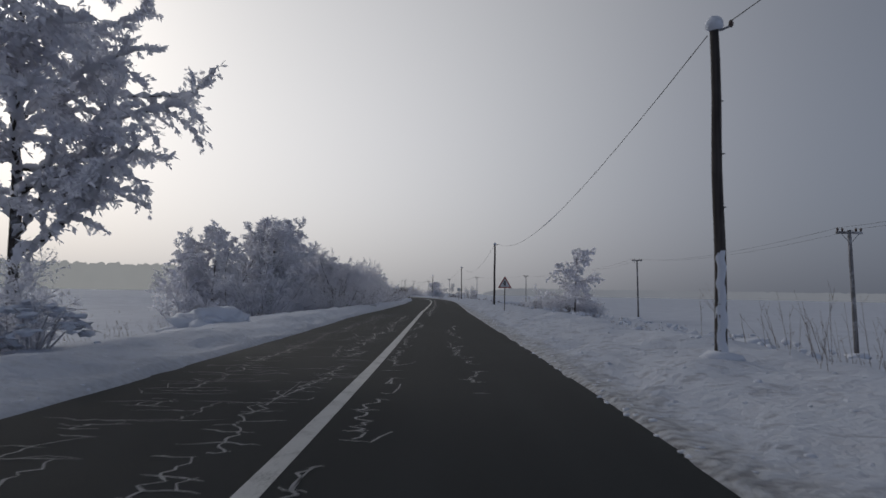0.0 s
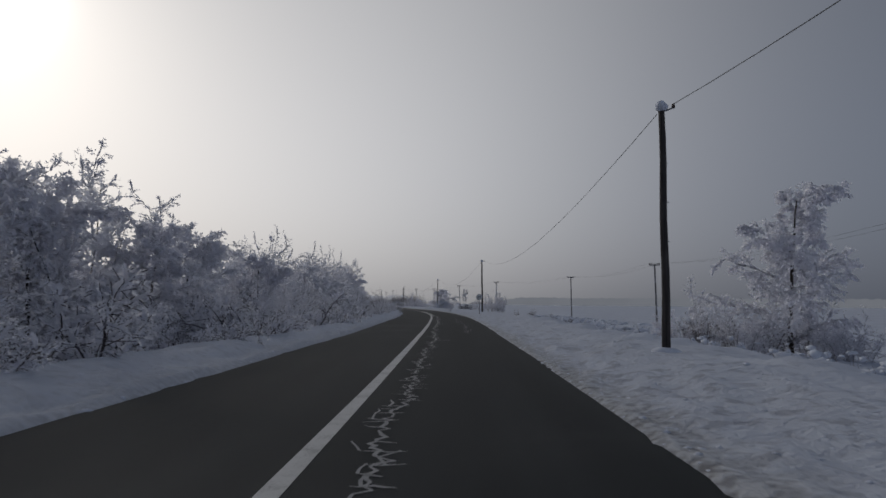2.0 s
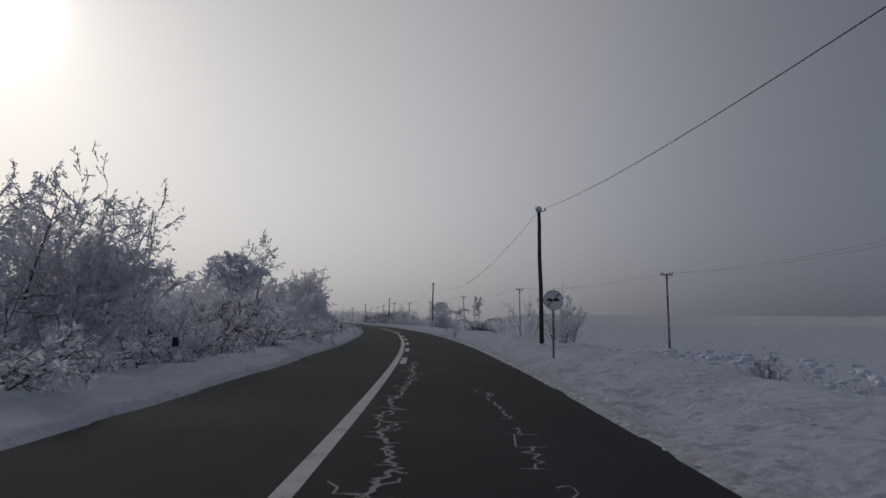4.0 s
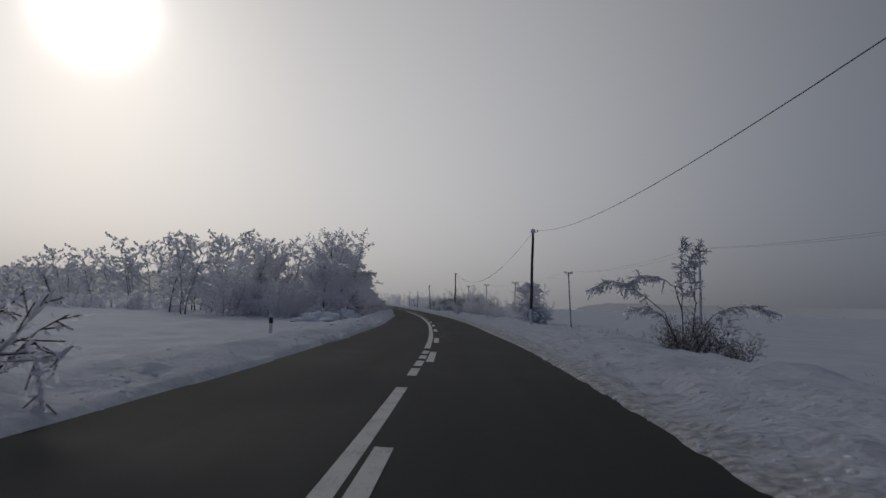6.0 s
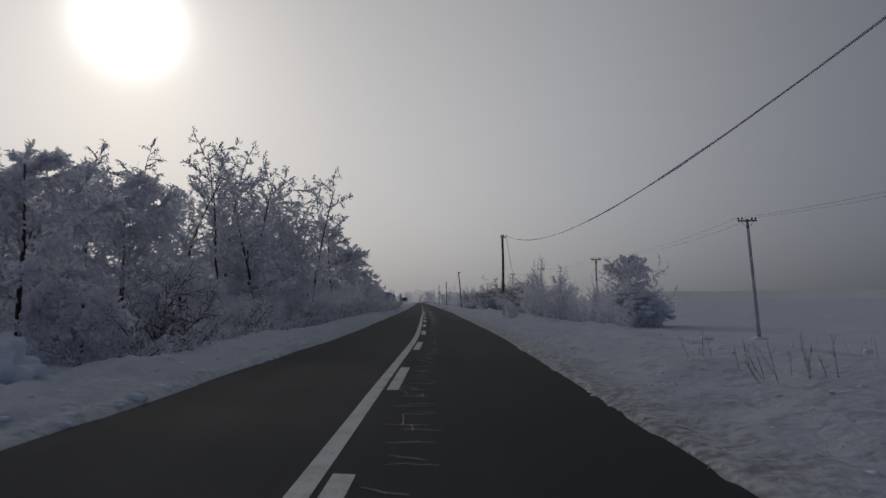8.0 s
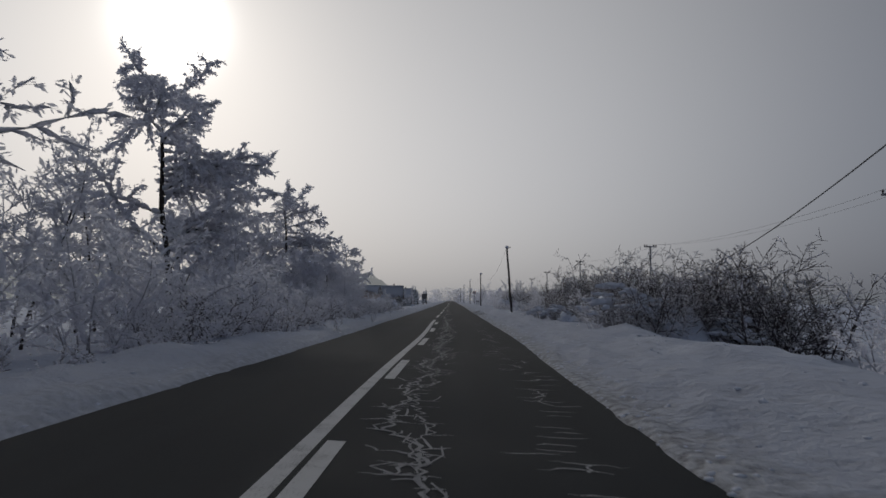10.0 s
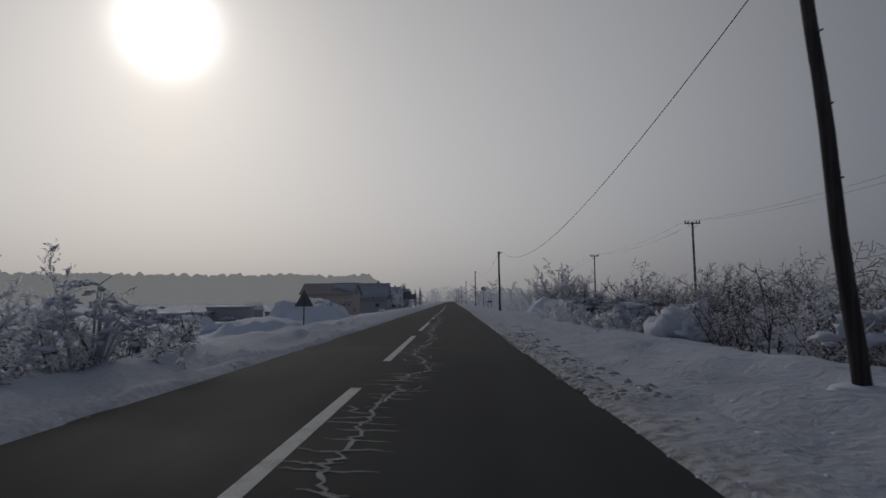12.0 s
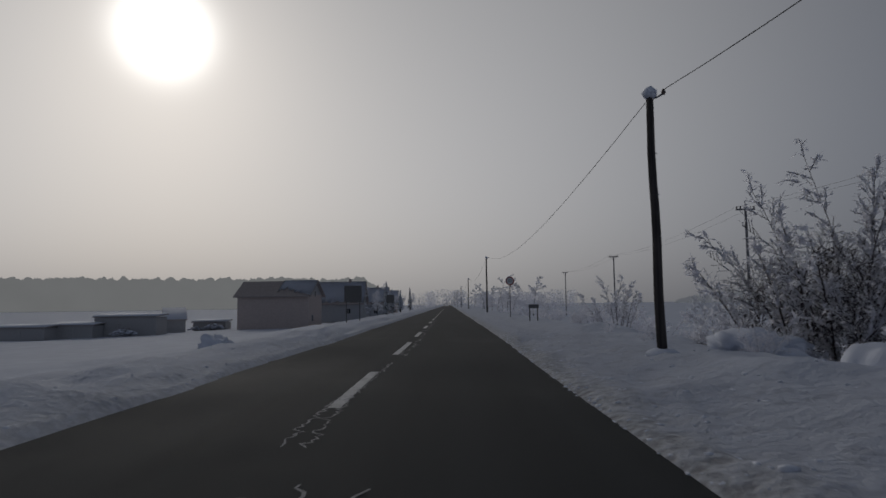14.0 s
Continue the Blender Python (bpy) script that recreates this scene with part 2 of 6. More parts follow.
def brush_shader(nt):
    n1, n2 = noise_of(nt, 7.0, 4, 0.7), noise_of(nt, 0.8, 3)
    bare = mix(nt, n2, (0.050, 0.040, 0.040), (0.095, 0.078, 0.078))
    cover = mix(nt, 0.75, ramp(nt, n1, [(0.52, (0, 0, 0)), (0.70, (1, 1, 1))]), up_mask(nt, 0.72, 1.0, 7.0, 0.4))
    return bsdf(nt, mix(nt, cover, bare, (0.66, 0.66, 0.72)), 0.9, spec=0.15)


def pole_shader(nt):
    coord = nt.nodes.new("ShaderNodeTexCoord")
    stretch = node(nt, "ShaderNodeMapping", Vector=coord.outputs["Object"], Scale=(22.0, 22.0, 0.8))
    grain = node(nt, "ShaderNodeTexNoise", Vector=stretch.outputs[0], Scale=1.0, Detail=6.0).outputs["Fac"]
    stain = noise_of(nt, 1.1, 4)
    colour = ramp(nt, grain, [(0.3, (0.026, 0.023, 0.023)), (0.7, (0.085, 0.074, 0.070))])
    colour = mix(nt, ramp(nt, stain, [(0.5, (0, 0, 0)), (0.75, (0.5, 0.5, 0.5))]), colour, (0.12, 0.11, 0.105))
    return bsdf(nt, colour, 0.85, bump(nt, grain, 0.5, 0.01), spec=0.25)


def pale_pole_shader(nt):
    coord = nt.nodes.new("ShaderNodeTexCoord")
    stretch = node(nt, "ShaderNodeMapping", Vector=coord.outputs["Object"], Scale=(18.0, 18.0, 1.0))
    grain = node(nt, "ShaderNodeTexNoise", Vector=stretch.outputs[0], Scale=1.0, Detail=5.0).outputs["Fac"]
    rime = noise_of(nt, 1.6, 5, 0.65)
    colour = ramp(nt, grain, [(0.3, (0.11, 0.105, 0.11)), (0.7, (0.25, 0.24, 0.245))])
    colour = mix(nt, ramp(nt, rime, [(0.50, (0, 0, 0)), (0.68, (0.8, 0.8, 0.8))]), colour, (0.55, 0.56, 0.60))
    return bsdf(nt, colour, 0.85, bump(nt, grain, 0.4, 0.01), spec=0.25)


def plain(colour, rough=0.6, metal=0.0, scale=8.0, vary=0.25, rime=0.0):
    def build(nt):
        nz = noise_of(nt, scale, 5)
        low = tuple(c * (1 - vary) for c in colour)
        c = mix(nt, nz, low, colour)
        if rime:
            c = mix(nt, up_mask(nt, 0.35, 0.7, 7.0, rime), c, SNOW)
        return bsdf(nt, c, rough, bump(nt, nz, 0.25, 0.01), metal)
    return build


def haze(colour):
    """A distant backdrop; its fog haze is painted in as an even glow."""
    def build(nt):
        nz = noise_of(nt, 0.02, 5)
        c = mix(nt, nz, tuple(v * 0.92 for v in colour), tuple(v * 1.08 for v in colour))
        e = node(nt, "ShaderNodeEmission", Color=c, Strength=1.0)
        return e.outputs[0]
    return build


M = {
    "snow": material("snow", snow_shader),
    "ground": material("field_and_ploughed_snow", ground_shader),
    "asphalt": material("asphalt", asphalt_shader),
    "paint": material("road_paint", paint_shader),
    "frost": material("hoar_frost", frost_shader),
    "bark": material("bark", bark_shader),
    "twig": material("rimed_twig", twig_shader),
    "brush": material("dark_brushwood", brush_shader),
    "pole": material("tarred_wood", pole_shader),
    "pale_pole": material("rimed_wood", pale_pole_shader),
    "streak": material("packed_snow_streak", plain((0.46, 0.46, 0.47), 0.85, 0, 6.0, 0.6)),
    "steel": material("galvanised_steel", plain((0.30, 0.31, 0.33), 0.5, 0.7)),
    "ceramic": material("insulator", plain((0.10, 0.07, 0.06), 0.3)),
    "cable": material("cable", plain((0.045, 0.045, 0.05), 0.6)),
    "white": material("sign_white", plain((0.74, 0.74, 0.74), 0.45, 0, 5.0, 0.18)),
    "red": material("sign_red", plain((0.30, 0.030, 0.030), 0.45)),
    "black": material("sign_black", plain((0.018, 0.018, 0.020), 0.5)),
    "sign_back": material("sign_back", plain((0.16, 0.155, 0.15), 0.55, 0.3)),
    # brick, boards and tiles are paled beyond their own tone to imitate fog haze
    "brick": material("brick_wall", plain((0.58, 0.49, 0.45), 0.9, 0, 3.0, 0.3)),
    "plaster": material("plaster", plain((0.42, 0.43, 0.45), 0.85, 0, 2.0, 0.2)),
    "haze_pale_wood": material("haze_pale_wood", plain((0.46, 0.45, 0.45), 0.85, 0, 5.0, 0.35)),
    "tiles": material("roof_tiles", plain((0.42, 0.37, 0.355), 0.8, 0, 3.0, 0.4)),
    "glass": material("window_glass", plain((0.03, 0.035, 0.04), 0.12, 0, 1.0, 0.1)),
    "dirty_slush": material("dirty_slush", plain((0.43, 0.42, 0.43), 0.8, 0, 9.0, 0.5)),
    "dry_stalk": material("dry_stalk", plain((0.13, 0.095, 0.070), 0.9, 0, 9.0, 0.4)),
    "conifer": material("conifer", plain((0.050, 0.065, 0.055), 0.9, 0, 4.0, 0.5, rime=0.6)),
    "haze_left": material("far_woods_fog_glow", haze((0.165, 0.170, 0.172))),
    "haze_right": material("far_fields_fog_glow", haze((0.120, 0.128, 0.145))),
    "white_post": material("marker_white", plain((0.60, 0.60, 0.60), 0.5)),
}


# ---------- helpers ----------
def part(name, bm, mat, parent, label="", smooth=False):
    """Links a bmesh as one mesh object under a thing or a part."""
    mesh = bpy.data.meshes.new(name)
    bm.to_mesh(mesh)
    bm.free()
    return part_mesh(name, mesh, mat, parent, label, smooth)


def part_mesh(name, mesh, mat, parent, label="", smooth=False):
    mesh.materials.append(M[mat])
    if smooth:
        mesh.polygons.foreach_set("use_smooth", [True] * len(mesh.polygons))
    ob = new(name, mesh)
    ob.parent = parent
    if label:
        tagged(ob, label)
    return ob


def thing(name, x, y, z, label, category, group="", turn=0.0):
    ob = new(name)
    ob.empty_display_size = 0.2
    ob.matrix_basis = pose(x, y, z, 0, 0, turn)
    return tagged(ob, label, category, group)


def mesh_of(name, verts, faces):
    mesh = bpy.data.meshes.new(name)
    mesh.from_pydata([tuple(v) for v in verts], [], faces)
    mesh.update()
    return mesh


def box(bm, x0, x1, y0, y1, z0, z1, bevel=0.0):
    made = bmesh.ops.create_cube(bm, size=1, matrix=Matrix.LocRotScale(((x0 + x1) / 2, (y0 + y1) / 2, (z0 + z1) / 2), None, (x1 - x0, y1 - y0, z1 - z0)))
    if bevel:
        edges = list({e for v in made["verts"] for e in v.link_edges})
        bmesh.ops.bevel(bm, geom=edges, offset=bevel, segments=1, affect="EDGES")
    return bm


def tube(bm, points, radii, sides=8, cap=True):
    """A round, tapered bar through the points."""
    rings, q, last = [], None, None
    for i, p in enumerate(points):
        p = Vector(p)
        d = (Vector(points[min(i + 1, len(points) - 1)]) - Vector(points[max(i - 1, 0)])).normalized()
        q = d.to_track_quat("Z", "Y") if q is None else last.rotation_difference(d) @ q
        last = d
        rings.append([bm.verts.new(p + q @ Vector((math.cos(k * math.tau / sides) * radii[i], math.sin(k * math.tau / sides) * radii[i], 0))) for k in range(sides)])
    for r0, r1 in zip(rings, rings[1:]):
        for k in range(sides):
            bm.faces.new((r0[k], r0[(k + 1) % sides], r1[(k + 1) % sides], r1[k]))
    if cap:
        bm.faces.new(rings[0][::-1])
        bm.faces.new(rings[-1])
    return bm


def lump(bm, centre, size, seed, level=2, rough=0.25):
    """An uneven rounded heap."""
    made = bmesh.ops.create_icosphere(bm, subdivisions=level, radius=1)
    for v in made["verts"]:
        k = 1 + rough * noise.noise(v.co * 1.7 + Vector((seed * 3.7, seed * 1.3, 0))) + 0.4 * rough * noise.noise(v.co * 5 + Vector((seed, 0, 0)))
        v.co = Vector(centre) + Vector((v.co.x * size[0], v.co.y * size[1], v.co.z * size[2])) * k
    return bm


def value_noise(x, y, seed=0):
    """Smooth noise on arrays, about -1 to 1."""
    x, y = np.asarray(x, float), np.asarray(y, float)
    xi, yi = np.floor(x).astype(np.int64), np.floor(y).astype(np.int64)
    fx, fy = x - xi, y - yi
    fx, fy = fx * fx * (3 - 2 * fx), fy * fy * (3 - 2 * fy)

    def h(a, b):
        k = (a * 374761393 + b * 668265263 + seed * 974711) & 0x7FFFFFFF
        k = ((k ^ (k >> 13)) * 1274126177) & 0x7FFFFFFF
        return ((k ^ (k >> 16)) & 0xFFFF) / 32767.5 - 1
    return (h(xi, yi) * (1 - fx) + h(xi + 1, yi) * fx) * (1 - fy) + (h(xi, yi + 1) * (1 - fx) + h(xi + 1, yi + 1) * fx) * fy


def step(a, b, x):
    t = np.clip((np.asarray(x, float) - a) / (b - a), 0, 1)
    return t * t * (3 - 2 * t)


# ---------- the road's line ----------
CENTRE = [
(-1.24, -10.8), (-1.20, 0.0), (-1.15, 10.8), (-1.20, 21.5), (-1.27, 32.3), (-1.33, 43.0), (-1.31, 53.8), (-1.33, 64.6), (-1.39, 75.4), (-1.54, 86.2), (-1.76, 97.0), (-2.18, 107.8), (-2.85, 118.6), (-3.76, 129.4), (-4.87, 140.2), (-6.21, 151.0), (-7.85, 161.7), (-9.67, 172.4), (-11.74, 183.1), (-13.84, 193.8), (-16.17, 204.4), (-18.57, 215.1), (-21.00, 225.8), (-23.34, 236.6), (-25.83, 247.2), (-28.31, 257.8), (-30.70, 268.4), (-33.13, 278.9), (-35.55, 289.4), (-37.98, 299.8), (-40.44, 310.3), (-42.79, 320.8), (-45.23, 331.2), (-47.69, 341.7), (-52.57, 362.5), (-62.30, 404.0), (-71.96, 445.2)
]
_cy = np.array([p[1] for p in CENTRE])
_cx = np.array([p[0] for p in CENTRE])
_fy = np.arange(_cy[0], _cy[-1], 0.5)
_slope = np.gradient(_cx, _cy)
_k = np.clip(np.searchsorted(_cy, _fy, "right") - 1, 0, len(_cy) - 2)
_h = _cy[_k + 1] - _cy[_k]
_t = (_fy - _cy[_k]) / _h
_fx = ((1 + 2 * _t) * (1 - _t) ** 2 * _cx[_k] + _t * (1 - _t) ** 2 * _h * _slope[_k]
       + _t ** 2 * (3 - 2 * _t) * _cx[_k + 1] + _t ** 2 * (_t - 1) * _h * _slope[_k + 1])


def road_x(y):
    """The centre line's x at y; straight before and after."""
    y = np.asarray(y, float)
    x = np.interp(y, _fy, _fx)
    x = np.where(y < _fy[0], _fx[0], x)
    return np.where(y > _fy[-1], _fx[-1] + (y - _fy[-1]) * (_fx[-1] - _fx[-41]) / 20.0, x)


def road_slope(y):
    return (road_x(np.asarray(y, float) + 1) - road_x(np.asarray(y, float) - 1)) / 2


def beside(y, u):
    """The place u metres to the right of the centre line, abreast of y."""
    return float(road_x(y)) + u * math.sqrt(1 + float(road_slope(y)) ** 2)


# the asphalt's bare width, where the snow leaves it open
_ey = (0, 18, 30, 45, 70, 92, 120, 147, 159, 178, 205, 232, 255, 275, 330)
_left = (-2.92, -2.95, -3.2, -2.85, -2.85, -2.95, -3.0, -3.05, -2.93, -2.82, -2.65, -2.60, -2.56, -2.53, -2.62)
_right = (3.07, 3.07, 3.07, 3.03, 3.15, 3.33, 3.2, 2.95, 2.78, 2.88, 2.98, 3.08, 3.16, 3.04, 3.12)


def ground_z(u, y):
    u, y = np.asarray(u, float), np.asarray(y, float)
    le = np.interp(y, _ey, _left) + 0.07 * value_noise(y * 0.25, y * 0, 3) + 0.03 * value_noise(y * 1.7, y * 0, 4)
    re = np.interp(y, _ey, _right) + 0.03 * value_noise(y * 0.12, y * 0, 5) + 0.025 * value_noise(y * 1.9, y * 0, 6)
    left, right = le - u, u - re
    rough = 0.06 * value_noise(u * 1.3, y * 0.9, 7) + 0.09 * np.maximum(0.05, value_noise(u * 2.6, y * 1.5, 13)) + 0.04 * value_noise(u * 4.1, y * 1.6, 8) - 0.09 * np.maximum(0.2, value_noise(u * 1.9, y * 1.1, 19))
    far_roll = 0.12 * value_noise(u * 0.06, y * 0.06, 9) + 0.06 * value_noise(u * 0.3, y * 0.3, 10)
    # the field beside the bend lies nearly level with the road
    low = 1 - 0.8 * step(112, 142, y) * (1 - step(225, 270, y))
    zl = 0.11 * step(0, 0.25, left) + 0.17 * step(0.1, 1.3, left) * (1 + 0.45 * value_noise(y * 0.5, y * 0, 11)) - 0.28 * step(1.5, 3.2, left) - 1.45 * step(8, 22, left) * step(290, 345, y) - low * (0.90 * step(3.2, 9.5, left) + 0.85 * step(16, 52, left))
    zr = 0.05 * step(0, 0.15, right) + 0.05 * step(0.1, 0.8, right) + 0.16 * step(0.7, 2.4, right) - 1.05 * step(3.4, 9.0, right) - 0.45 * step(9, 18, right)
    lip = step(0.02, 0.5, np.maximum(left, right))
    z = np.where(left > 0, zl, zr) + rough * lip * np.where(np.abs(u) < 14, 1.0, 0.5) + far_roll * step(5, 12, np.abs(u))
    z = np.where((np.maximum(left, right) > 0.12) & (np.abs(u) < 3.75), np.maximum(z, 0.03), z)
    z = np.where((left <= 0) & (right <= 0), -0.05, z)
    return np.where((u > 3.2) & (u < 9), z + 0.22 * np.maximum(0, value_noise(u * 0.7, y * 0.5, 12)) * step(5.0, 6.5, u), z)


def height_at(x, y):
    u = (x - float(road_x(y))) / math.sqrt(1 + float(road_slope(y)) ** 2)
    return float(ground_z(u, y))


# ---------- ground and road ----------
def sheet(name, ys, us, zfun, mat_names, uv=False):
    uu, yy = np.meshgrid(us, ys)
    k = np.sqrt(1 + road_slope(yy) ** 2)
    xx = road_x(yy) + uu * k
    zz = zfun(uu, yy)
    nu, ny = len(us), len(ys)
    verts = np.stack([xx, yy, zz], -1).reshape(-1, 3)
    i = (np.arange(ny - 1)[:, None] * nu + np.arange(nu - 1)[None, :]).ravel()
    faces = np.stack([i, i + 1, i + nu + 1, i + nu], -1)
    mesh = bpy.data.meshes.new(name)
    mesh.from_pydata(verts.tolist(), [], faces.tolist())
    for mn in mat_names:
        mesh.materials.append(M[mn])
    mesh.polygons.foreach_set("use_smooth", [True] * len(mesh.polygons))
    if uv:
        layer = mesh.uv_layers.new(name="UVMap")
        flat = np.stack([uu.reshape(-1), yy.reshape(-1)], -1)
        loops = np.zeros(len(mesh.loops), dtype=np.int32)
        mesh.loops.foreach_get("vertex_index", loops)
        layer.data.foreach_set("uv", flat[loops].ravel())
    mesh.update()
    return new(name, mesh)


def spread(parts):
    out = []
    for a, b, d in parts:
        out.extend(np.arange(a, b - 1e-6, d))
    return np.array(out + [parts[-1][1]])


GROUND_Y = spread([(-600, -100, 100), (-100, -20, 10), (-20, -2, 1.2), (-2, 325, 0.38), (325, 460, 2.0), (460, 900, 40), (900, 4000, 400)])
GROUND_U = spread([(-4000, -800, 400), (-800, -200, 60), (-200, -60, 14), (-60, -20, 2.0), (-20, -8, 0.6), (-8, -4.2, 0.25), (-4.2, -3.3, 0.12), (-3.3, -2.4, 0.07),
                   (-2.4, 2.6, 1.25), (2.6, 3.6, 0.06), (3.6, 4.4, 0.12), (4.4, 9, 0.25), (9, 20, 0.6), (20, 60, 2.0), (60, 200, 14), (200, 800, 60), (800, 4000, 400)])
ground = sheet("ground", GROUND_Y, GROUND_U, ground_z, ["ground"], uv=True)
tagged(ground, "snow-covered fields and ploughed snowy verges", "ground", kind="structure")

road = sheet("road", spread([(-40, 340, 1.0), (340, 1100, 10)]), np.array([-3.35, -2.6, -1.3, 0, 1.3, 2.6, 3.6]), lambda u, y: -0.012 * np.abs(u) / 3 + 0.012, ["asphalt"], uv=True)
tagged(road, "dark wet-looking worn asphalt country road", "road", kind="structure")


def stripe(name, y0, y1, u, width, z=0.016):
    return sheet(name, np.arange(y0, y1 + 0.01, min(1.0, (y1 - y0) / 3)), np.array([u - width / 2, u + width / 2]), lambda a, b: 0 * a + z, ["paint"], uv=True)


for a, b in ((-30, 139.8), (147.7, 254.3)):
    tagged(stripe("centre_line", a, b, 0.02, 0.17), "worn solid white centre line on asphalt", "road marking", kind="structure")
for a, b in ((140.6, 141.9), (142.4, 143.6), (144.2, 145.1), (145.7, 146.7)):
    tagged(stripe("line_piece", a, b, 0.04, 0.17), "broken remnant of the worn solid line", "road marking", kind="structure")
dashes = [(104.3 + 6.93 * i, 107.5 + 6.93 * i) for i in range(5)] + [(143.4, 146.8), (150.6, 154.0)] + [(159.5 + 7.27 * i, 162.75 + 7.27 * i) for i in range(13)]
for a, b in dashes:
    tagged(stripe("lane_dash", a, b, 0.245, 0.17), "short white dash beside the solid line", "road marking", "dashes beside the solid line", "structure")
single = [(258.7, 267.0), (270.6, 279.9), (283.3, 293.8), (298.7, 304.2), (307.4, 312.0), (315.3, 320.4)] + [(323.6 + 8.3 * i, 328.4 + 8.3 * i) for i in range(16)]
for a, b in single:
    tagged(stripe("lane_dash", a, b, 0.0, 0.16), "worn white dash of a broken centre line", "road marking", "broken centre line", "structure")

# ---------- poles and cables ----------
def utility_pole(x, y, top, lean=(0.0, 0.0), plaster=0.0, arm=1):
    z = height_at(x, y) - 0.05
    h = top - z
    ob = thing("utility_pole", x, y, z, "tall dark tarred wooden pole with a snow cap", "utility pole", "poles along the road")
    bm = bmesh.new()
    n = 9
    pts = [(lean[0] * (i / n) + 0.012 * math.sin(i * 1.3 + x), lean[1] * (i / n), h * i / n) for i in range(n + 1)]
    tube(bm, pts, [0.098 - 0.028 * i / n for i in range(n + 1)], 12)
    part("pole", bm, "pole", ob, smooth=True)
    tx, ty, _ = pts[-1]
    bm = bmesh.new()
    lump(bm, (tx, ty, h + 0.06), (0.15, 0.15, 0.13), x + y, 2, 0.3)
    part("snow_cap", bm, "snow", ob, "rounded cap of fresh snow", True)
    bm = bmesh.new()
    tube(bm, [(tx, ty, h - 0.05), (tx + 0.12 * arm, ty - 0.02, h - 0.04), (tx + 0.26 * arm, ty - 0.05, h + 0.02)], [0.022, 0.02, 0.018], 6)
    part("bracket", bm, "steel", ob)
    bm = bmesh.new()
    tube(bm, [(tx + 0.26 * arm, ty - 0.05, h), (tx + 0.26 * arm, ty - 0.05, h + 0.05), (tx + 0.26 * arm, ty - 0.05, h + 0.11)], [0.03, 0.045, 0.025], 8)
    part("insulator", bm, "ceramic", ob)
    for i in range(3):
        bm = bmesh.new()
        f = 0.45 + 0.16 * i
        bx, by, zz = lean[0] * f, lean[1] * f, h * f
        tube(bm, [(bx + 0.03, by - 0.03, zz), (bx + 0.085, by - 0.085, zz)], [0.012, 0.012], 6)
        part("step_bolt", bm, "steel", ob)
    if plaster:
        bm = bmesh.new()
        rng = random.Random(int(y))
        rows, cols = 14, 7
        grid = []
        for i in range(rows):
            f = i / (rows - 1)
            wide = 0.7 + 0.9 * rng.random()
            ring = []
            for k in range(cols):
                a = -math.pi / 2 - 0.4 + 0.3 * math.sin(i * 1.9) + (k / (cols - 1) - 0.5) * 2 * wide
                edge = 0.0 if k in (0, cols - 1) or i in (0, rows - 1) else 0.006 + 0.008 * rng.random()
                r = 0.099 - 0.028 * f * plaster / h + edge
                ring.append(bm.verts.new((math.cos(a) * r, math.sin(a) * r, 0.05 + f * plaster)))
            grid.append(ring)
        for r0, r1 in zip(grid, grid[1:]):
            for k in range(cols - 1):
                bm.faces.new((r0[k], r0[k + 1], r1[k + 1], r1[k]))
        part("driven_snow", bm, "snow", ob, "snow driven against the pole", True)
    bm = bmesh.new()
    lump(bm, (0, 0, 0.03), (0.34, 0.3, 0.12), y, 2, 0.3)
    part("snow_foot", bm, "snow", ob, "snow heaped at the foot", True)
    return Vector((x + tx, y + ty, z + h))


def cable(a, b, sag, radius, name="overhead_cable", label="thin black cable sagging between two poles", rime=()):
    ob = thing(name, *a, label, "cable", "cables between the poles")
    d = b - a
    n = 24
    pts = [d * (i / n) + Vector((0, 0, -4 * sag * (i / n) * (1 - i / n))) for i in range(n + 1)]
    bm = bmesh.new()
    tube(bm, pts, [radius] * (n + 1), 6)
    part("wire", bm, "cable", ob)
    for f0, f1 in rime:
        k = [i / 10 for i in range(11)]
        seg = [d * (f0 + (f1 - f0) * q) + Vector((0, 0, -4 * sag * (f0 + (f1 - f0) * q) * (1 - f0 - (f1 - f0) * q))) for q in k]
        bm = bmesh.new()
        tube(bm, seg, [radius + (0.010 + 0.008 * math.sin(q * 40)) * math.sin(math.pi * min(max(q, 0.04), 0.96)) for q in k], 6)
        part("rime", bm, "frost", ob, "sleeve of hoar frost")
    return ob


#          x      y      top   lean       driven snow
POLES = [(6.5, -40.0, 5.7, (0, 0), 0), (4.46, 10.16, 5.70, (-0.06, 0), 1.7), (4.65, 57.25, 5.72, (0.0, 0), 0), (3.34, 112.5, 5.86, (-0.1, 0), 0.0),
         (-2.76, 167.8, 5.82, (0.05, 0), 1.0), (-12.9, 215.1, 5.52, (0.0, 0), 0), (-24.20, 265.9, 5.46, (-0.38, 0), 0), (-35.45, 313.15, 5.34, (-0.05, 0), 0), (-48.4, 368.5, 6.22, (0, 0), 0)]
for i in range(1, 5):
    POLES.append((-48.4 - 12.6 * i, 368.5 + 52.0 * i, 6.0, (0.02 * i, 0), 0))
tops = [utility_pole(x, y, t, l, p) for x, y, t, l, p in POLES]
SAGS = [1.0, 1.35, 1.54, 1.75, 1.95, None, 1.65] + [1.2] * 6
off = Vector((0.26, -0.05, 0.1))
for i, (a, b) in enumerate(zip(tops, tops[1:])):
    if SAGS[i]:
        cable(a + Vector((-0.09, 0.05, -0.12)), b + off, SAGS[i], 0.008, rime=((0.15, 0.6), (0.7, 0.9)) if i == 4 else ((0.3, 0.42),) if i in (1, 3) else ())
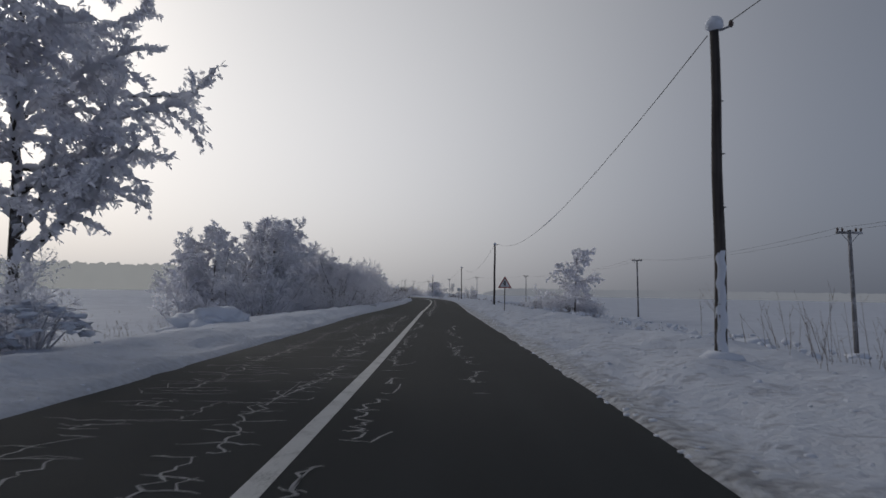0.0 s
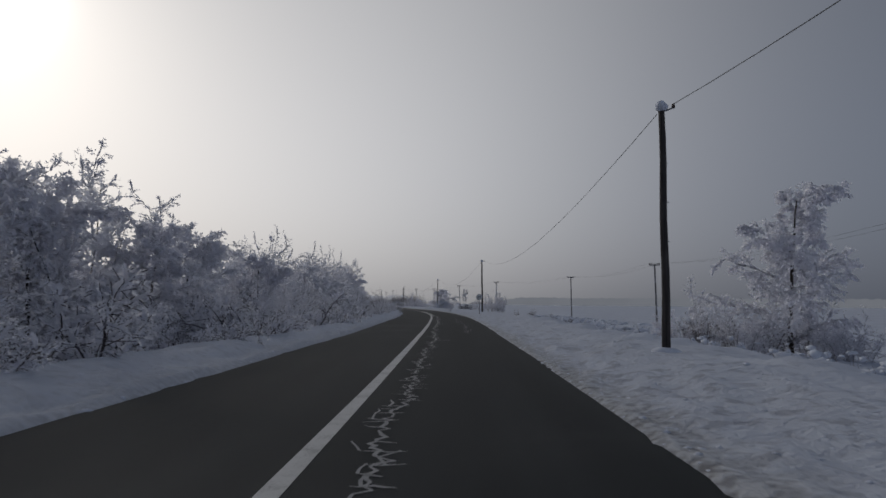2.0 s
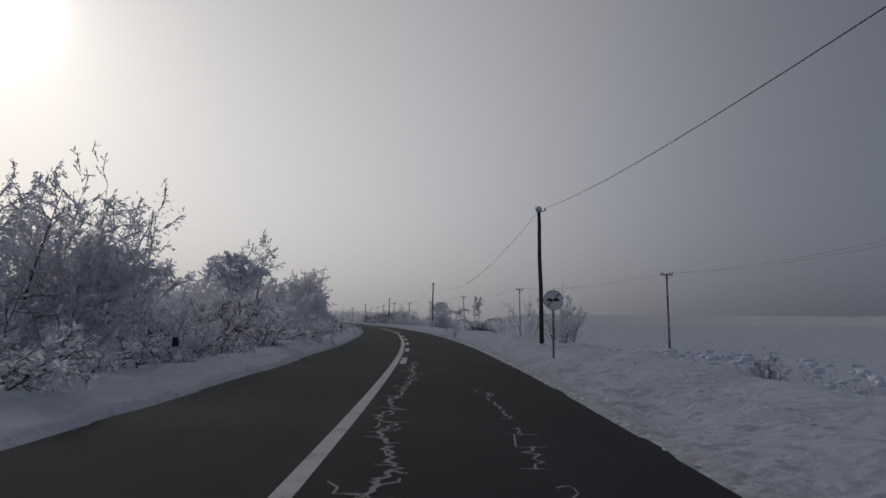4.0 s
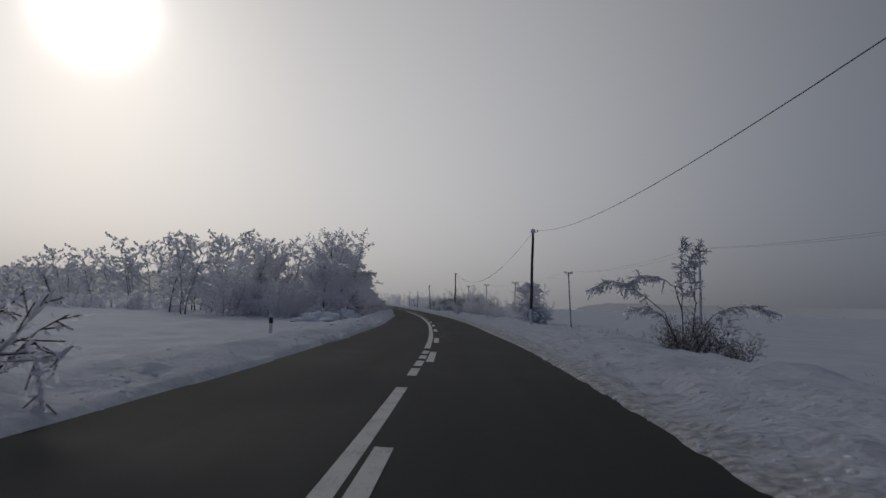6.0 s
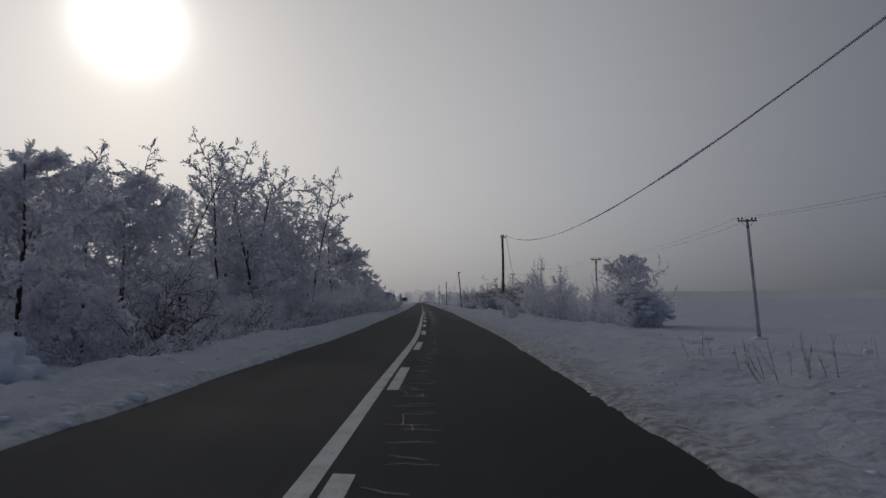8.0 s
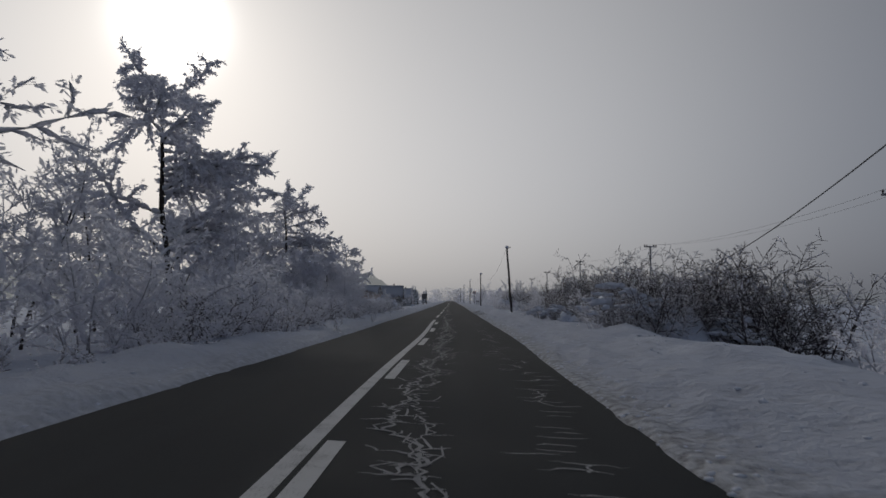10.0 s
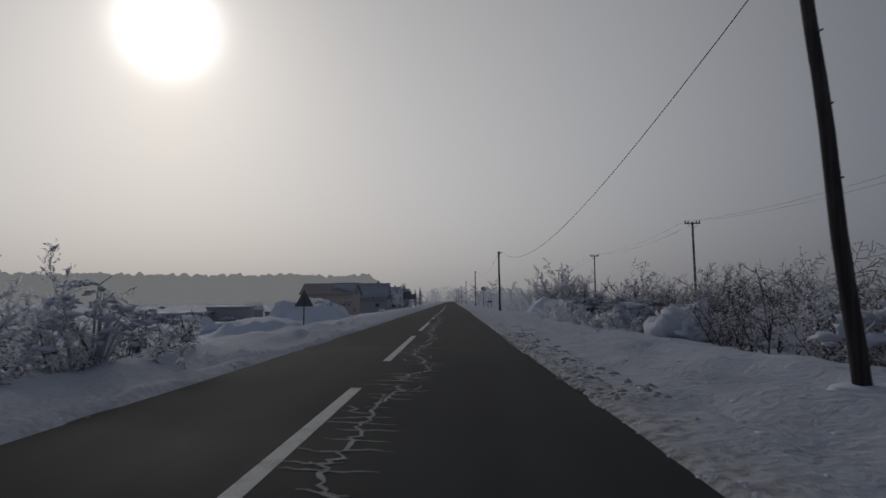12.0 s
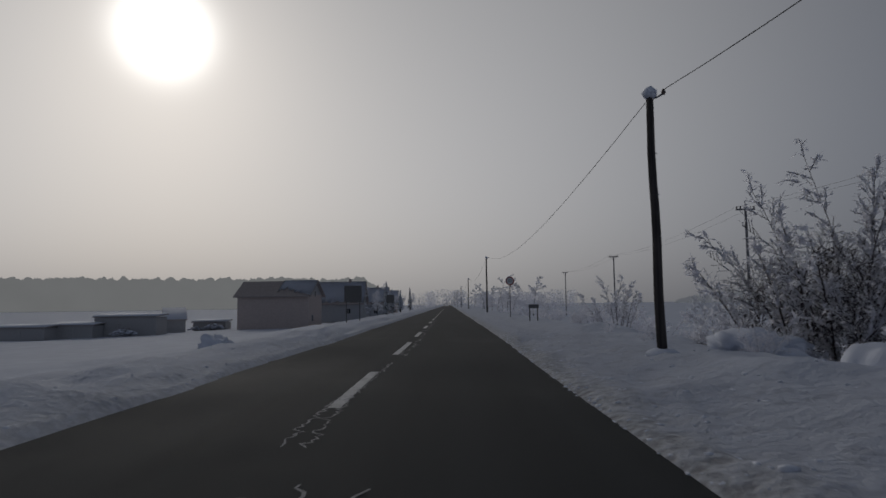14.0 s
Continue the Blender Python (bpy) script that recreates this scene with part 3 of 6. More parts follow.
# one span has come down into the bushes
cable(tops[5] + off, Vector((-14.2, 247.5, 2.3)), 1.0, 0.012, label="fallen black cable hanging into the bushes")


def telegraph_pole(x, y, top, lean=0.0, turn=0.0):
    z = height_at(x, y) - 0.05
    h = top - z
    ob = thing("telegraph_pole", x, y, z, "thin rimed wooden pole with a crossarm", "telegraph pole", "poles across the field", turn)
    bm = bmesh.new()
    tube(bm, [(lean * i / 6, 0, h * i / 6) for i in range(7)], [0.105 - 0.03 * i / 6 for i in range(7)], 10)
    part("pole", bm, "pale_pole", ob, smooth=True)
    if 170 < y < 240:
        # rime frozen to the weather side
        bm = bmesh.new()
        tube(bm, [(lean * i / 24 - 0.02, -0.035, h * i / 24) for i in range(1, 23)], [(0.095 - 0.025 * i / 24) * (1 + 0.25 * math.sin(i * 2.7) * math.sin(i * 1.1)) for i in range(1, 23)], 8)
        part("rime", bm, "frost", ob, "white rime frozen to the pole", True)
    bm = bmesh.new()
    box(bm, lean - 0.58, lean + 0.58, -0.05, 0.05, h - 0.16, h - 0.06, 0.01)
    part("crossarm", bm, "pale_pole", ob)
    for dx in (-0.52, -0.3, 0.3, 0.52):
        bm = bmesh.new()
        tube(bm, [(lean + dx, 0, h - 0.06), (lean + dx, 0, h), (lean + dx, 0, h + 0.05), (lean + dx, 0, h + 0.1)], [0.02, 0.05, 0.05, 0.02], 8)
        part("insulator", bm, "ceramic", ob)
    for s in (-1, 1):
        bm = bmesh.new()
        tube(bm, [(lean + 0.04 * s, -0.06, h - 0.55), (lean + 0.4 * s, -0.06, h - 0.15)], [0.014, 0.014], 5)
        part("brace", bm, "steel", ob)
    bm = bmesh.new()
    lump(bm, (0, 0, 0.05), (0.5, 0.5, 0.2), y, 2, 0.3)
    part("snow_foot", bm, "snow", ob, "snow heaped at the foot", True)
    return Vector((x + lean, y, z + h + 0.08))


FIELD_POLES = [(14.0, -24.0, 5.0, 0), (17.5, 26.9, 4.25, -0.2), (22.05, 71.5, 5.44, -0.15), (21.05, 108.6, 5.48, -0.15), (18.7, 142.2, 5.53, -0.1), (9.66, 178.4, 5.90, -0.1),
               (2.5, 213.6, 6.05, -0.4), (-5.5, 244.8, 5.82, 0), (-12.8, 276.5, 6.4, 0), (-20.0, 308.3, 7.0, -0.1), (-27.55, 342.5, 7.0, 0), (-34.6, 381.5, 6.96, 0), (-42.5, 421.5, 7.0, 0)]
ftops = [telegraph_pole(x, y, t, l, 10 if y > 130 else 3) for x, y, t, l in FIELD_POLES]
for a, b in zip(ftops, ftops[1:]):
    for dx in (-0.52, 0.52):
        cable(a + Vector((dx, 0, 0)), b + Vector((dx, 0, 0)), 0.6, 0.006, "field_wire", "very thin wire between the field poles")


# ---------- signs ----------
def prism(bm, outline, y0, y1):
    """A flat plate from an outline in x and z."""
    a = [bm.verts.new((x, y0, z)) for x, z in outline]
    b = [bm.verts.new((x, y1, z)) for x, z in outline]
    bm.faces.new(a)
    bm.faces.new(b[::-1])
    n = len(outline)
    for i in range(n):
        bm.faces.new((a[i], b[i], b[(i + 1) % n], a[(i + 1) % n]))
    bmesh.ops.recalc_face_normals(bm, faces=bm.faces)
    return bm


def rounded_triangle(side, corner, zc=0.0, down=False):
    r = side / math.sqrt(3)
    out = []
    for k in range(3):
        a = math.pi / 2 + k * math.tau / 3
        cx, cz = math.cos(a) * (r - 2 * corner), math.sin(a) * (r - 2 * corner)
        for j in range(-2, 3):
            b = a + j * math.pi / 6
            out.append((cx + math.cos(b) * corner, zc + cz + math.sin(b) * corner))
    return out


def disc(r, zc=0.0, n=28):
    return [(math.cos(i * math.tau / n) * r, zc + math.sin(i * math.tau / n) * r) for i in range(n)]


def post(ob, h, r=0.03, mat="sign_back"):
    bm = bmesh.new()
    tube(bm, [(0, 0, -0.1), (0, 0, h * 0.5), (0, 0, h)], [r] * 3, 10)
    part("post", bm, mat, ob, smooth=True)


def warning_sign(x, y, top, side, turn, label, away=False):
    z = height_at(x, y) - 0.03
    ob = thing("warning_sign", x, y, z, label, "road sign", turn=turn)
    zc = top - z - side / math.sqrt(3)
    post(ob, zc + side * 0.2)
    s = 1 if away else -1
    bm = prism(bmesh.new(), rounded_triangle(side, 0.03, zc), s * 0.036, s * 0.046)
    part("plate", bm, "sign_back", ob, "grey metal plate")
    bm = prism(bmesh.new(), rounded_triangle(side * 0.985, 0.03, zc), s * 0.0465, s * 0.050)
    part("border", bm, "red", ob, "dark red border")
    bm = prism(bmesh.new(), rounded_triangle(side * 0.70, 0.015, zc), s * 0.0505, s * 0.054)
    part("face", bm, "white", ob, "white face")
    bm = prism(bmesh.new(), [(-0.05, zc - 0.07), (-0.028, zc - 0.10), (0.0, zc - 0.085), (0.03, zc - 0.10), (0.05, zc - 0.07), (0.05, zc + 0.16), (0.0, zc + 0.20), (-0.05, zc + 0.16)], s * 0.0545, s * 0.057)
    part("symbol", bm, "black", ob, "thick black bar of the main road")
    bm = prism(bmesh.new(), [(-0.125, zc + 0.015), (-0.055, zc + 0.015), (-0.055, zc + 0.055), (-0.125, zc + 0.055)], s * 0.0545, s * 0.057)
    part("symbol_branch", bm, "black", ob, "thin black bar of the side road")
    bm = bmesh.new()
    lump(bm, (0, 0, 0), (0.2, 0.2, 0.1), x, 2, 0.3)
    part("snow_foot", bm, "snow", ob, smooth=True)
    return ob


warning_sign(3.54, 36.25, 2.30, 0.80, -3, "triangular warning sign with dark red border on a post")
warning_sign(-39.1, 282.8, 1.74, 0.82, 16, "grey back of a triangular sign on a post", away=True)


def end_of_limit_sign(x, y, centre, turn):
    z = height_at(x, y) - 0.03
    ob = thing("round_sign", x, y, z, "round pale sign with two small dark shapes, on a post", "road sign", turn=turn)
    zc = centre - z
    post(ob, zc + 0.2)
    part("plate", prism(bmesh.new(), disc(0.30, zc), -0.044, -0.034), "sign_back", ob, "grey rim")
    part("face", prism(bmesh.new(), disc(0.285, zc), -0.050, -0.0445), "white", ob, "pale weathered face")
    for dx in (-0.105, 0.095):
        bm = bmesh.new()
        prism(bm, [(dx - 0.085, zc - 0.045), (dx + 0.085, zc - 0.045), (dx + 0.085, zc + 0.005), (dx + 0.05, zc + 0.05), (dx - 0.05, zc + 0.05), (dx - 0.085, zc + 0.005)], -0.054, -0.0505)
        part("car_shape", bm, "black", ob)
    bm = prism(bmesh.new(), [(-0.20, zc - 0.17), (-0.16, zc - 0.19), (0.20, zc + 0.17), (0.16, zc + 0.19)], -0.0565, -0.0545)
    part("stripe", bm, "sign_back", ob, "grey diagonal stripe")


end_of_limit_sign(2.67, 105.43, 1.89, 0)


def text_mesh(name, body, size, mat, parent, loc, rot):
    curve = bpy.data.curves.new(name, "FONT")
    curve.body, curve.size, curve.align_x, curve.align_y, curve.extrude = body, size, "CENTER", "CENTER", 0.001
    tmp = bpy.data.objects.new("tmp", curve)
    mesh = bpy.data.meshes.new_from_object(tmp)
    bpy.data.objects.remove(tmp)
    ob = part_mesh(name, mesh, mat, parent, "black numerals")
    ob.matrix_basis = Matrix.Translation(loc) @ Euler([radians(a) for a in rot]).to_matrix().to_4x4()
    return ob


def speed_sign(x, y, centre, turn):
    z = height_at(x, y) - 0.03
    ob = thing("speed_sign", x, y, z, "round speed limit sign reading 50 on a post", "road sign", turn=turn)
    zc = centre - z
    post(ob, zc + 0.2)
    part("plate", prism(bmesh.new(), disc(0.31, zc), -0.044, -0.034), "sign_back", ob)
    part("border", prism(bmesh.new(), disc(0.305, zc), -0.048, -0.0445), "red", ob, "dark red ring")
    part("face", prism(bmesh.new(), disc(0.22, zc), -0.052, -0.0485), "white", ob, "white face")
    text_mesh("numerals", "50", 0.30, "black", ob, (0, -0.054, zc), (90, 0, 0))


speed_sign(-42.66, 344.8, 2.83, 14)


def marker_post(x, y, h=0.78):
    z = height_at(x, y) - 0.05
    ob = thing("marker_post", x, y, z, "slim dark and white roadside marker post", "marker post", "marker posts")
    part("shaft", box(bmesh.new(), -0.06, 0.06, -0.04, 0.04, 0, h, 0.012), "white_post", ob)
    part("band", box(bmesh.new(), -0.064, 0.064, -0.044, 0.044, h - 0.34, h - 0.12, 0.004), "black", ob, "black band")
    part("cap", box(bmesh.new(), -0.066, 0.066, -0.046, 0.046, h - 0.01, h + 0.04, 0.012), "snow", ob, "snow on top")


for x, y in ((-12.6, 152.7), (-6.9, 101.2), (-7.9, 129.65)):
    marker_post(x, y)


def snow_stake(x, y, top):
    z = height_at(x, y) - 0.1
    ob = thing("snow_stake", x, y, z, "thin dark stake standing in the snow", "stake")
    bm = bmesh.new()
    tube(bm, [(0, 0, 0), (0.02, 0, (top - z) * 0.5), (0.01, 0, top - z)], [0.035, 0.03, 0.025], 7)
    part("stake", bm, "pole", ob)
    part("cap", lump(bmesh.new(), (0.01, 0, top - z), (0.05, 0.05, 0.04), 3, 1, 0.3), "snow", ob, smooth=True)


snow_stake(-11.45, 136.2, 1.6)


def board_sign(x, y, w, h, bottom, turn, label):
    z = height_at(x, y) - 0.05
    ob = thing("board_sign", x, y, z, label, "board sign", turn=turn)
    for s in (-1, 1):
        bm = bmesh.new()
        tube(bm, [(s * w * 0.38, 0, 0), (s * w * 0.38, 0, bottom + h)], [0.03, 0.03], 8)
        part("post", bm, "sign_back", ob)
    part("panel", box(bmesh.new(), -w / 2, w / 2, -0.06, -0.034, bottom, bottom + h, 0.01), "sign_back", ob, "dark back of the board")


board_sign(-51.0, 336.1, 1.05, 1.0, 1.25, 14, "dark back of a place-name board on two posts")
board_sign(-62.03, 376.11, 1.0, 1.0, 1.6, 14, "dark board sign on two posts far along the road")
board_sign(-40.0, 334.4, 0.55, 0.2, 0.75, 14, "low dark direction board leaning by the verge")


# ---------- frosted trees ----------
def grow(rng, p, d, length, r, lev, spec, out):
    n = max(2 if lev < len(spec["kids"]) else 1, int(length / spec["seg"][min(lev, 3)]))
    kids = spec["kids"][lev] if lev < len(spec["kids"]) else 0
    start = spec["bare"][lev] if lev < len(spec["bare"]) else 0.15
    slots = sorted(start + (1 - start) * (k + rng.random()) / max(kids, 1) for k in range(kids))
    q, d = p.copy(), d.normalized()
    for i in range(n):
        w = spec["wander"][min(lev, 3)]
        d = (d + Vector((rng.gauss(0, w), rng.gauss(0, w), rng.gauss(0, w) + spec["lift"][min(lev, 3)]))).normalized()
        f0, f1 = i / n, (i + 1) / n
        nxt = q + d * (length / n)
        out.append((q.copy(), nxt.copy(), r * (1 - 0.75 * f0), r * (1 - 0.75 * f1), lev))
        for f in [s for s in slots if f0 <= s < f1]:
            side = Vector((rng.gauss(0, 1), rng.gauss(0, 1), rng.gauss(0, 0.5)))
            side = (side - d * side.dot(d)).normalized()
            a = radians(spec["angle"][min(lev, 3)] + rng.uniform(-14, 14))
            nd = d * math.cos(a) + side * math.sin(a)
            grow(rng, q.lerp(nxt, (f - f0) * n), nd, length * spec["ratio"][min(lev, 3)] * rng.uniform(0.65, 1.15) * (0.4 + 0.95 * math.sin(math.pi * min(f, 1.0) ** 1.1) if lev == 0 and spec.get("round") else 1.15 - 0.6 * f), r * (1 - 0.75 * f) * 0.6, lev + 1, spec, out)
        q = nxt


def tubes_mesh(name, segs, sides, grow_r=1.0):
    verts, faces, ends = [], [], {}
    ca = [(math.cos(k * math.tau / sides), math.sin(k * math.tau / sides)) for k in range(sides)]
    for p, q, r0, r1, lev in segs:
        rot = (q - p).to_track_quat("Z", "Y")
        ax, ay = rot @ Vector((1, 0, 0)), rot @ Vector((0, 1, 0))
        end, ring = ends.get(lev, (None, 0))
        if end is None or (end - p).length > 1e-5:
            ring = len(verts)
            for c, s in ca:
                verts.append(p + (ax * c + ay * s) * max(r0, 0.006) * grow_r)
        b, top = ring, len(verts)
        for c, s in ca:
            verts.append(q + (ax * c + ay * s) * max(r1, 0.005) * grow_r)
        # join each corner to the nearest corner of the next ring
        shift = min(range(sides), key=lambda k: (verts[top + k] - (q - p) - verts[b]).length)
        for k in range(sides):
            faces.append((b + k, b + (k + 1) % sides, top + (k + 1 + shift) % sides, top + (k + shift) % sides))
        ends[lev] = (q, top)
    return mesh_of(name, verts, faces)


def ball():
    bm = bmesh.new()
    bmesh.ops.create_icosphere(bm, subdivisions=1, radius=1)
    made = [v.co.copy() for v in bm.verts], [tuple(v.index for v in f.verts) for f in bm.faces]
    bm.free()
    return made


BALL = ball()


def sleeves_mesh(name, segs, twigs, rad, spray, rng, sides=3, rings=(0.5,), clumps=(0, 0.1)):
    """Uneven spindles of snow lying along the branches, and feathers of rime on the fine twigs."""
    verts, faces = [], []
    for p, q, r0, _, lev in segs:
        a = q - p
        rot = a.to_track_quat("Z", "Y")
        ax, ay = rot @ Vector((1, 0, 0)), rot @ Vector((0, 1, 0))
        lift = Vector((0, 0, rad * 0.4))
        b = len(verts)
        verts.append(p - a * 0.15)
        for f in rings:
            rr = rad * rng.uniform(0.5, 1.25) + r0
            tw = rng.random() * 1.5
            f = f + rng.uniform(-0.15, 0.15)
            for k in range(sides):
                c, s = math.cos(k * math.tau / sides + tw), math.sin(k * math.tau / sides + tw)
                verts.append(p + a * f + lift + (ax * c + ay * s) * rr * rng.uniform(0.7, 1.2))
        verts.append(q + a * 0.2)
        end = b + 1 + len(rings) * sides
        for k in range(sides):
            k2 = (k + 1) % sides
            faces.append((b, b + 1 + k2, b + 1 + k))
            for g in range(len(rings) - 1):
                c = b + 1 + g * sides
                faces.append((c + k, c + k2, c + sides + k2, c + sides + k))
            faces.append((end - sides + k, end - sides + k2, end))
    count, length, width, fall = spray
    for p, q, _, _, lev in twigs:
        a = (q - p).normalized()
        for i in range(count):
            base = p.lerp(q, rng.random())
            d = (a * 0.8 + Vector((rng.gauss(0, 0.6), rng.gauss(0, 0.6), rng.gauss(0, 0.5) - fall))).normalized()
            tip = base + d * length * rng.uniform(0.5, 1.35)
            side = d.cross(Vector((rng.gauss(0, 1), rng.gauss(0, 1), rng.gauss(0, 1)))).normalized() * width * rng.uniform(0.5, 1.3)
            mid = base.lerp(tip, rng.uniform(0.4, 0.7))
            b = len(verts)
            verts.extend((base, mid + side, tip, mid - side))
            faces.append((b, b + 1, b + 2, b + 3))
    # ragged clots of snow caught among the twigs
    for i in range(clumps[0]):
        p, q = rng.choice(segs if rng.random() < 0.5 else twigs)[:2]
        o = p.lerp(q, rng.random())
        s = clumps[1] * rng.uniform(0.35, 1.0)
        ax = (q - p).normalized() * s * rng.uniform(0.7, 1.7)
        b = len(verts)
        for v in BALL[0]:
            k = rng.uniform(0.7, 1.2)
            verts.append(o + v * (s * k * 0.62) + ax * (v.z + rng.uniform(-0.25, 0.25)))
        faces.extend((b + f[0], b + f[1], b + f[2]) for f in BALL[1])
    return mesh_of(name, verts, faces)


def frosted(name, seed, height, spec, stems, rad, spray, label, category, group="", wood_mat="twig"):
    """A tree or shrub thing: its wood, its thin twigs, and the frost lying on them."""
    rng = random.Random(seed)
    segs = []
    for i in range(stems):
        if stems == 1:
            p, d, L = Vector((0, 0, -0.3)), Vector((rng.gauss(0, 0.03), rng.gauss(0, 0.03), 1)), height
        else:
            a = rng.random() * math.tau
            s = rng.random() ** 0.6
            p = Vector((math.cos(a) * s * spec["foot"], math.sin(a) * s * spec["foot"], -0.25))
            d = Vector((math.cos(a) * s * spec["splay"], math.sin(a) * s * spec["splay"], 1))
            L = height * rng.uniform(0.6, 1.1) * (1.1 - 0.35 * s)
        grow(rng, p, d, L, spec["r"] * rng.uniform(0.7, 1.1), 0, spec, segs)
    last = len(spec["kids"])
    ob = thing(name, 0, 0, 0, label, category, group)
    if stems == 1:
        part_mesh("trunk", tubes_mesh("trunk", [s for s in segs if s[4] <= spec.get("limbs", 0)], 6), "bark", ob, smooth=True)
    else:
        first = [i for i, s in enumerate(segs) if s[4] == 0 and s[0].z <= -0.24] + [len(segs)]
        for i0, i1 in zip(first, first[1:]):
            part_mesh("stem", tubes_mesh("stem", [s for s in segs[i0:i1] if s[4] == 0], 4), wood_mat, ob, smooth=True)
    wood = spec.get("limbs", 0)
    tagged(part_mesh("twig_mass", tubes_mesh("twig_mass", [s for s in segs if wood < s[4] < last and rng.random() < 0.75 or (s[4] == last and rng.random() < spec["bare_tips"])], 3, spec.get("thick", 1.0)), wood_mat, ob, "thin rimed twigs"), kind="stuff")
    laden = [s for s in segs if 1 <= s[4] < last and rng.random() < spec["cover"]]
    tips = [s for s in segs if s[4] >= last - spec.get("fuzz", 0)]
    tagged(part_mesh("frosted_crown", sleeves_mesh("frosted_crown", laden, tips, rad, spray, rng, *spec.get("fat", (3, (0.5,))), spec.get("clumps", (0, 0.1))), "frost", ob, "thick white hoar frost and snow", True), kind="stuff")
    return ob


OAK = dict(limbs=1, seg=(0.7, 0.45, 0.26, 0.3), kids=(27, 13, 8), bare=(0.24, 0.15, 0.1), wander=(0.05, 0.13, 0.2, 0.25), lift=(0.03, -0.01, -0.09, -0.12), angle=(70, 50, 46, 45), ratio=(0.46, 0.36, 0.42, 0.4), r=0.20, cover=1.0, bare_tips=0.9, clumps=(520, 0.13), fat=(4, (0.28, 0.72)))
WOOD = dict(seg=(0.9, 0.6, 0.4, 0.5), kids=(17, 7, 5), bare=(0.16, 0.12, 0.1), wander=(0.07, 0.15, 0.2, 0.25), lift=(0.03, 0.03, -0.03, -0.05), angle=(56, 50, 48, 45), ratio=(0.38, 0.42, 0.45, 0.4), r=0.10, cover=0.85, bare_tips=0.15, clumps=(150, 0.13), fuzz=1)
SHRUB = dict(seg=(0.45, 0.42, 0.5, 0.5), kids=(10, 7), bare=(0.06, 0.05), wander=(0.12, 0.2, 0.25, 0.25), lift=(-0.02, -0.06, -0.1, -0.1), angle=(48, 48, 45, 45), ratio=(0.40, 0.5, 0.4, 0.4), r=0.036, cover=0.7, foot=1.2, splay=0.8, bare_tips=0.1, clumps=(60, 0.20), fuzz=1)
THIN = dict(thick=1.8, seg=(0.5, 0.4, 0.4, 0.4), kids=(8, 4), bare=(0.15, 0.1), wander=(0.06, 0.12, 0.2, 0.2), lift=(0.02, 0.03, 0.0, 0), angle=(30, 38, 40, 40), ratio=(0.34, 0.4, 0.4, 0.4), r=0.028, cover=0.5, foot=0.9, splay=0.35, bare_tips=1.0)

big_tree = frosted("tree", 202, 11.5, OAK, 1, 0.085, (6, 0.18, 0.045, 0.3), "large bare tree thick with snow and hoar frost", "tree")
big_tree.matrix_basis = pose(-11.2, 16.3, height_at(-11.2, 16.3), 0, 0, 96)
big_tree.scale = (1.05, 1.05, 1.05)

wood_kinds = [frosted("tree", 30 + i, 8.6 + 0.45 * i, WOOD, 1, 0.055, (4, 0.165, 0.038, 0.1), "slender frosted tree at the edge of the wood", "tree", "trees of the wood") for i in range(6)]
WEEP = dict(seg=(0.6, 0.4, 0.3, 0.3), kids=(24, 12, 7), bare=(0.12, 0.1, 0.1), wander=(0.06, 0.12, 0.16, 0.2), lift=(0.03, -0.02, -0.13, -0.2), angle=(60, 46, 44, 40), ratio=(0.36, 0.42, 0.42, 0.4), r=0.11, cover=0.8, bare_tips=0.3, clumps=(220, 0.11), round=True)
weep_kinds = [frosted("tree", 20 + i, 6.4 + 0.5 * i, WEEP, 1, 0.075, (8, 0.2, 0.045, 0.35), "small rounded tree drooping under hoar frost", "tree", "drooping trees") for i in range(2)]
FINE = dict(SHRUB, kids=(12, 7), seg=(0.4, 0.3, 0.35, 0.35), cover=0.7, clumps=(70, 0.16), splay=0.7)
SPARSE = dict(SHRUB, kids=(8, 5), seg=(0.7, 0.6, 0.6, 0.6), clumps=(40, 0.20), fuzz=0)
fine_kinds = [frosted("shrub", 60 + i, 4.0 + 0.4 * i, FINE, 8, 0.045, (4, 0.16, 0.026, 0.16), "dense shrub bowed under hoar frost", "shrub", "shrubs of the hedge") for i in range(4)]
shrub_kinds = [frosted("shrub", 50 + i, 4.0 + 0.35 * i, SHRUB, 7, 0.05, (4, 0.19, 0.038, 0.15), "dense shrub bowed under hoar frost", "shrub", "shrubs of the hedge") for i in range(4)]
sparse_kinds = [frosted("shrub", 80 + i, 4.0 + 0.35 * i, SPARSE, 4, 0.07, (6, 0.26, 0.062, 0.12), "frosted shrub far off in the fog", "shrub", "far shrubs") for i in range(3)]
BRUSH = dict(SHRUB, thick=2.1, kids=(12, 7), seg=(0.55, 0.42, 0.45, 0.45), cover=0.25, splay=0.75, bare_tips=1.0, r=0.042, clumps=(60, 0.07), lift=(-0.01, -0.02, -0.06, -0.1), fuzz=0)
brush_kinds = [frosted("shrub", 40 + i, 4.1 + 0.4 * i, BRUSH, 8, 0.035, (1, 0.16, 0.024, 0.1), "tangled dark brush with snow caught in its twigs", "shrub", "brush along the road", "brush") for i in range(3)]
TALL = dict(BRUSH, kids=(15, 8), lift=(0.03, 0.02, -0.02, -0.05), splay=0.5, r=0.038, clumps=(80, 0.08), foot=0.9)
tall_kinds = [frosted("shrub", 46 + i, 5.6 + 0.5 * i, TALL, 11, 0.03, (2, 0.17, 0.02, 0.0), "tall tangled brush with feathery frosted tops", "shrub", "brush along the road", "brush") for i in range(2)]
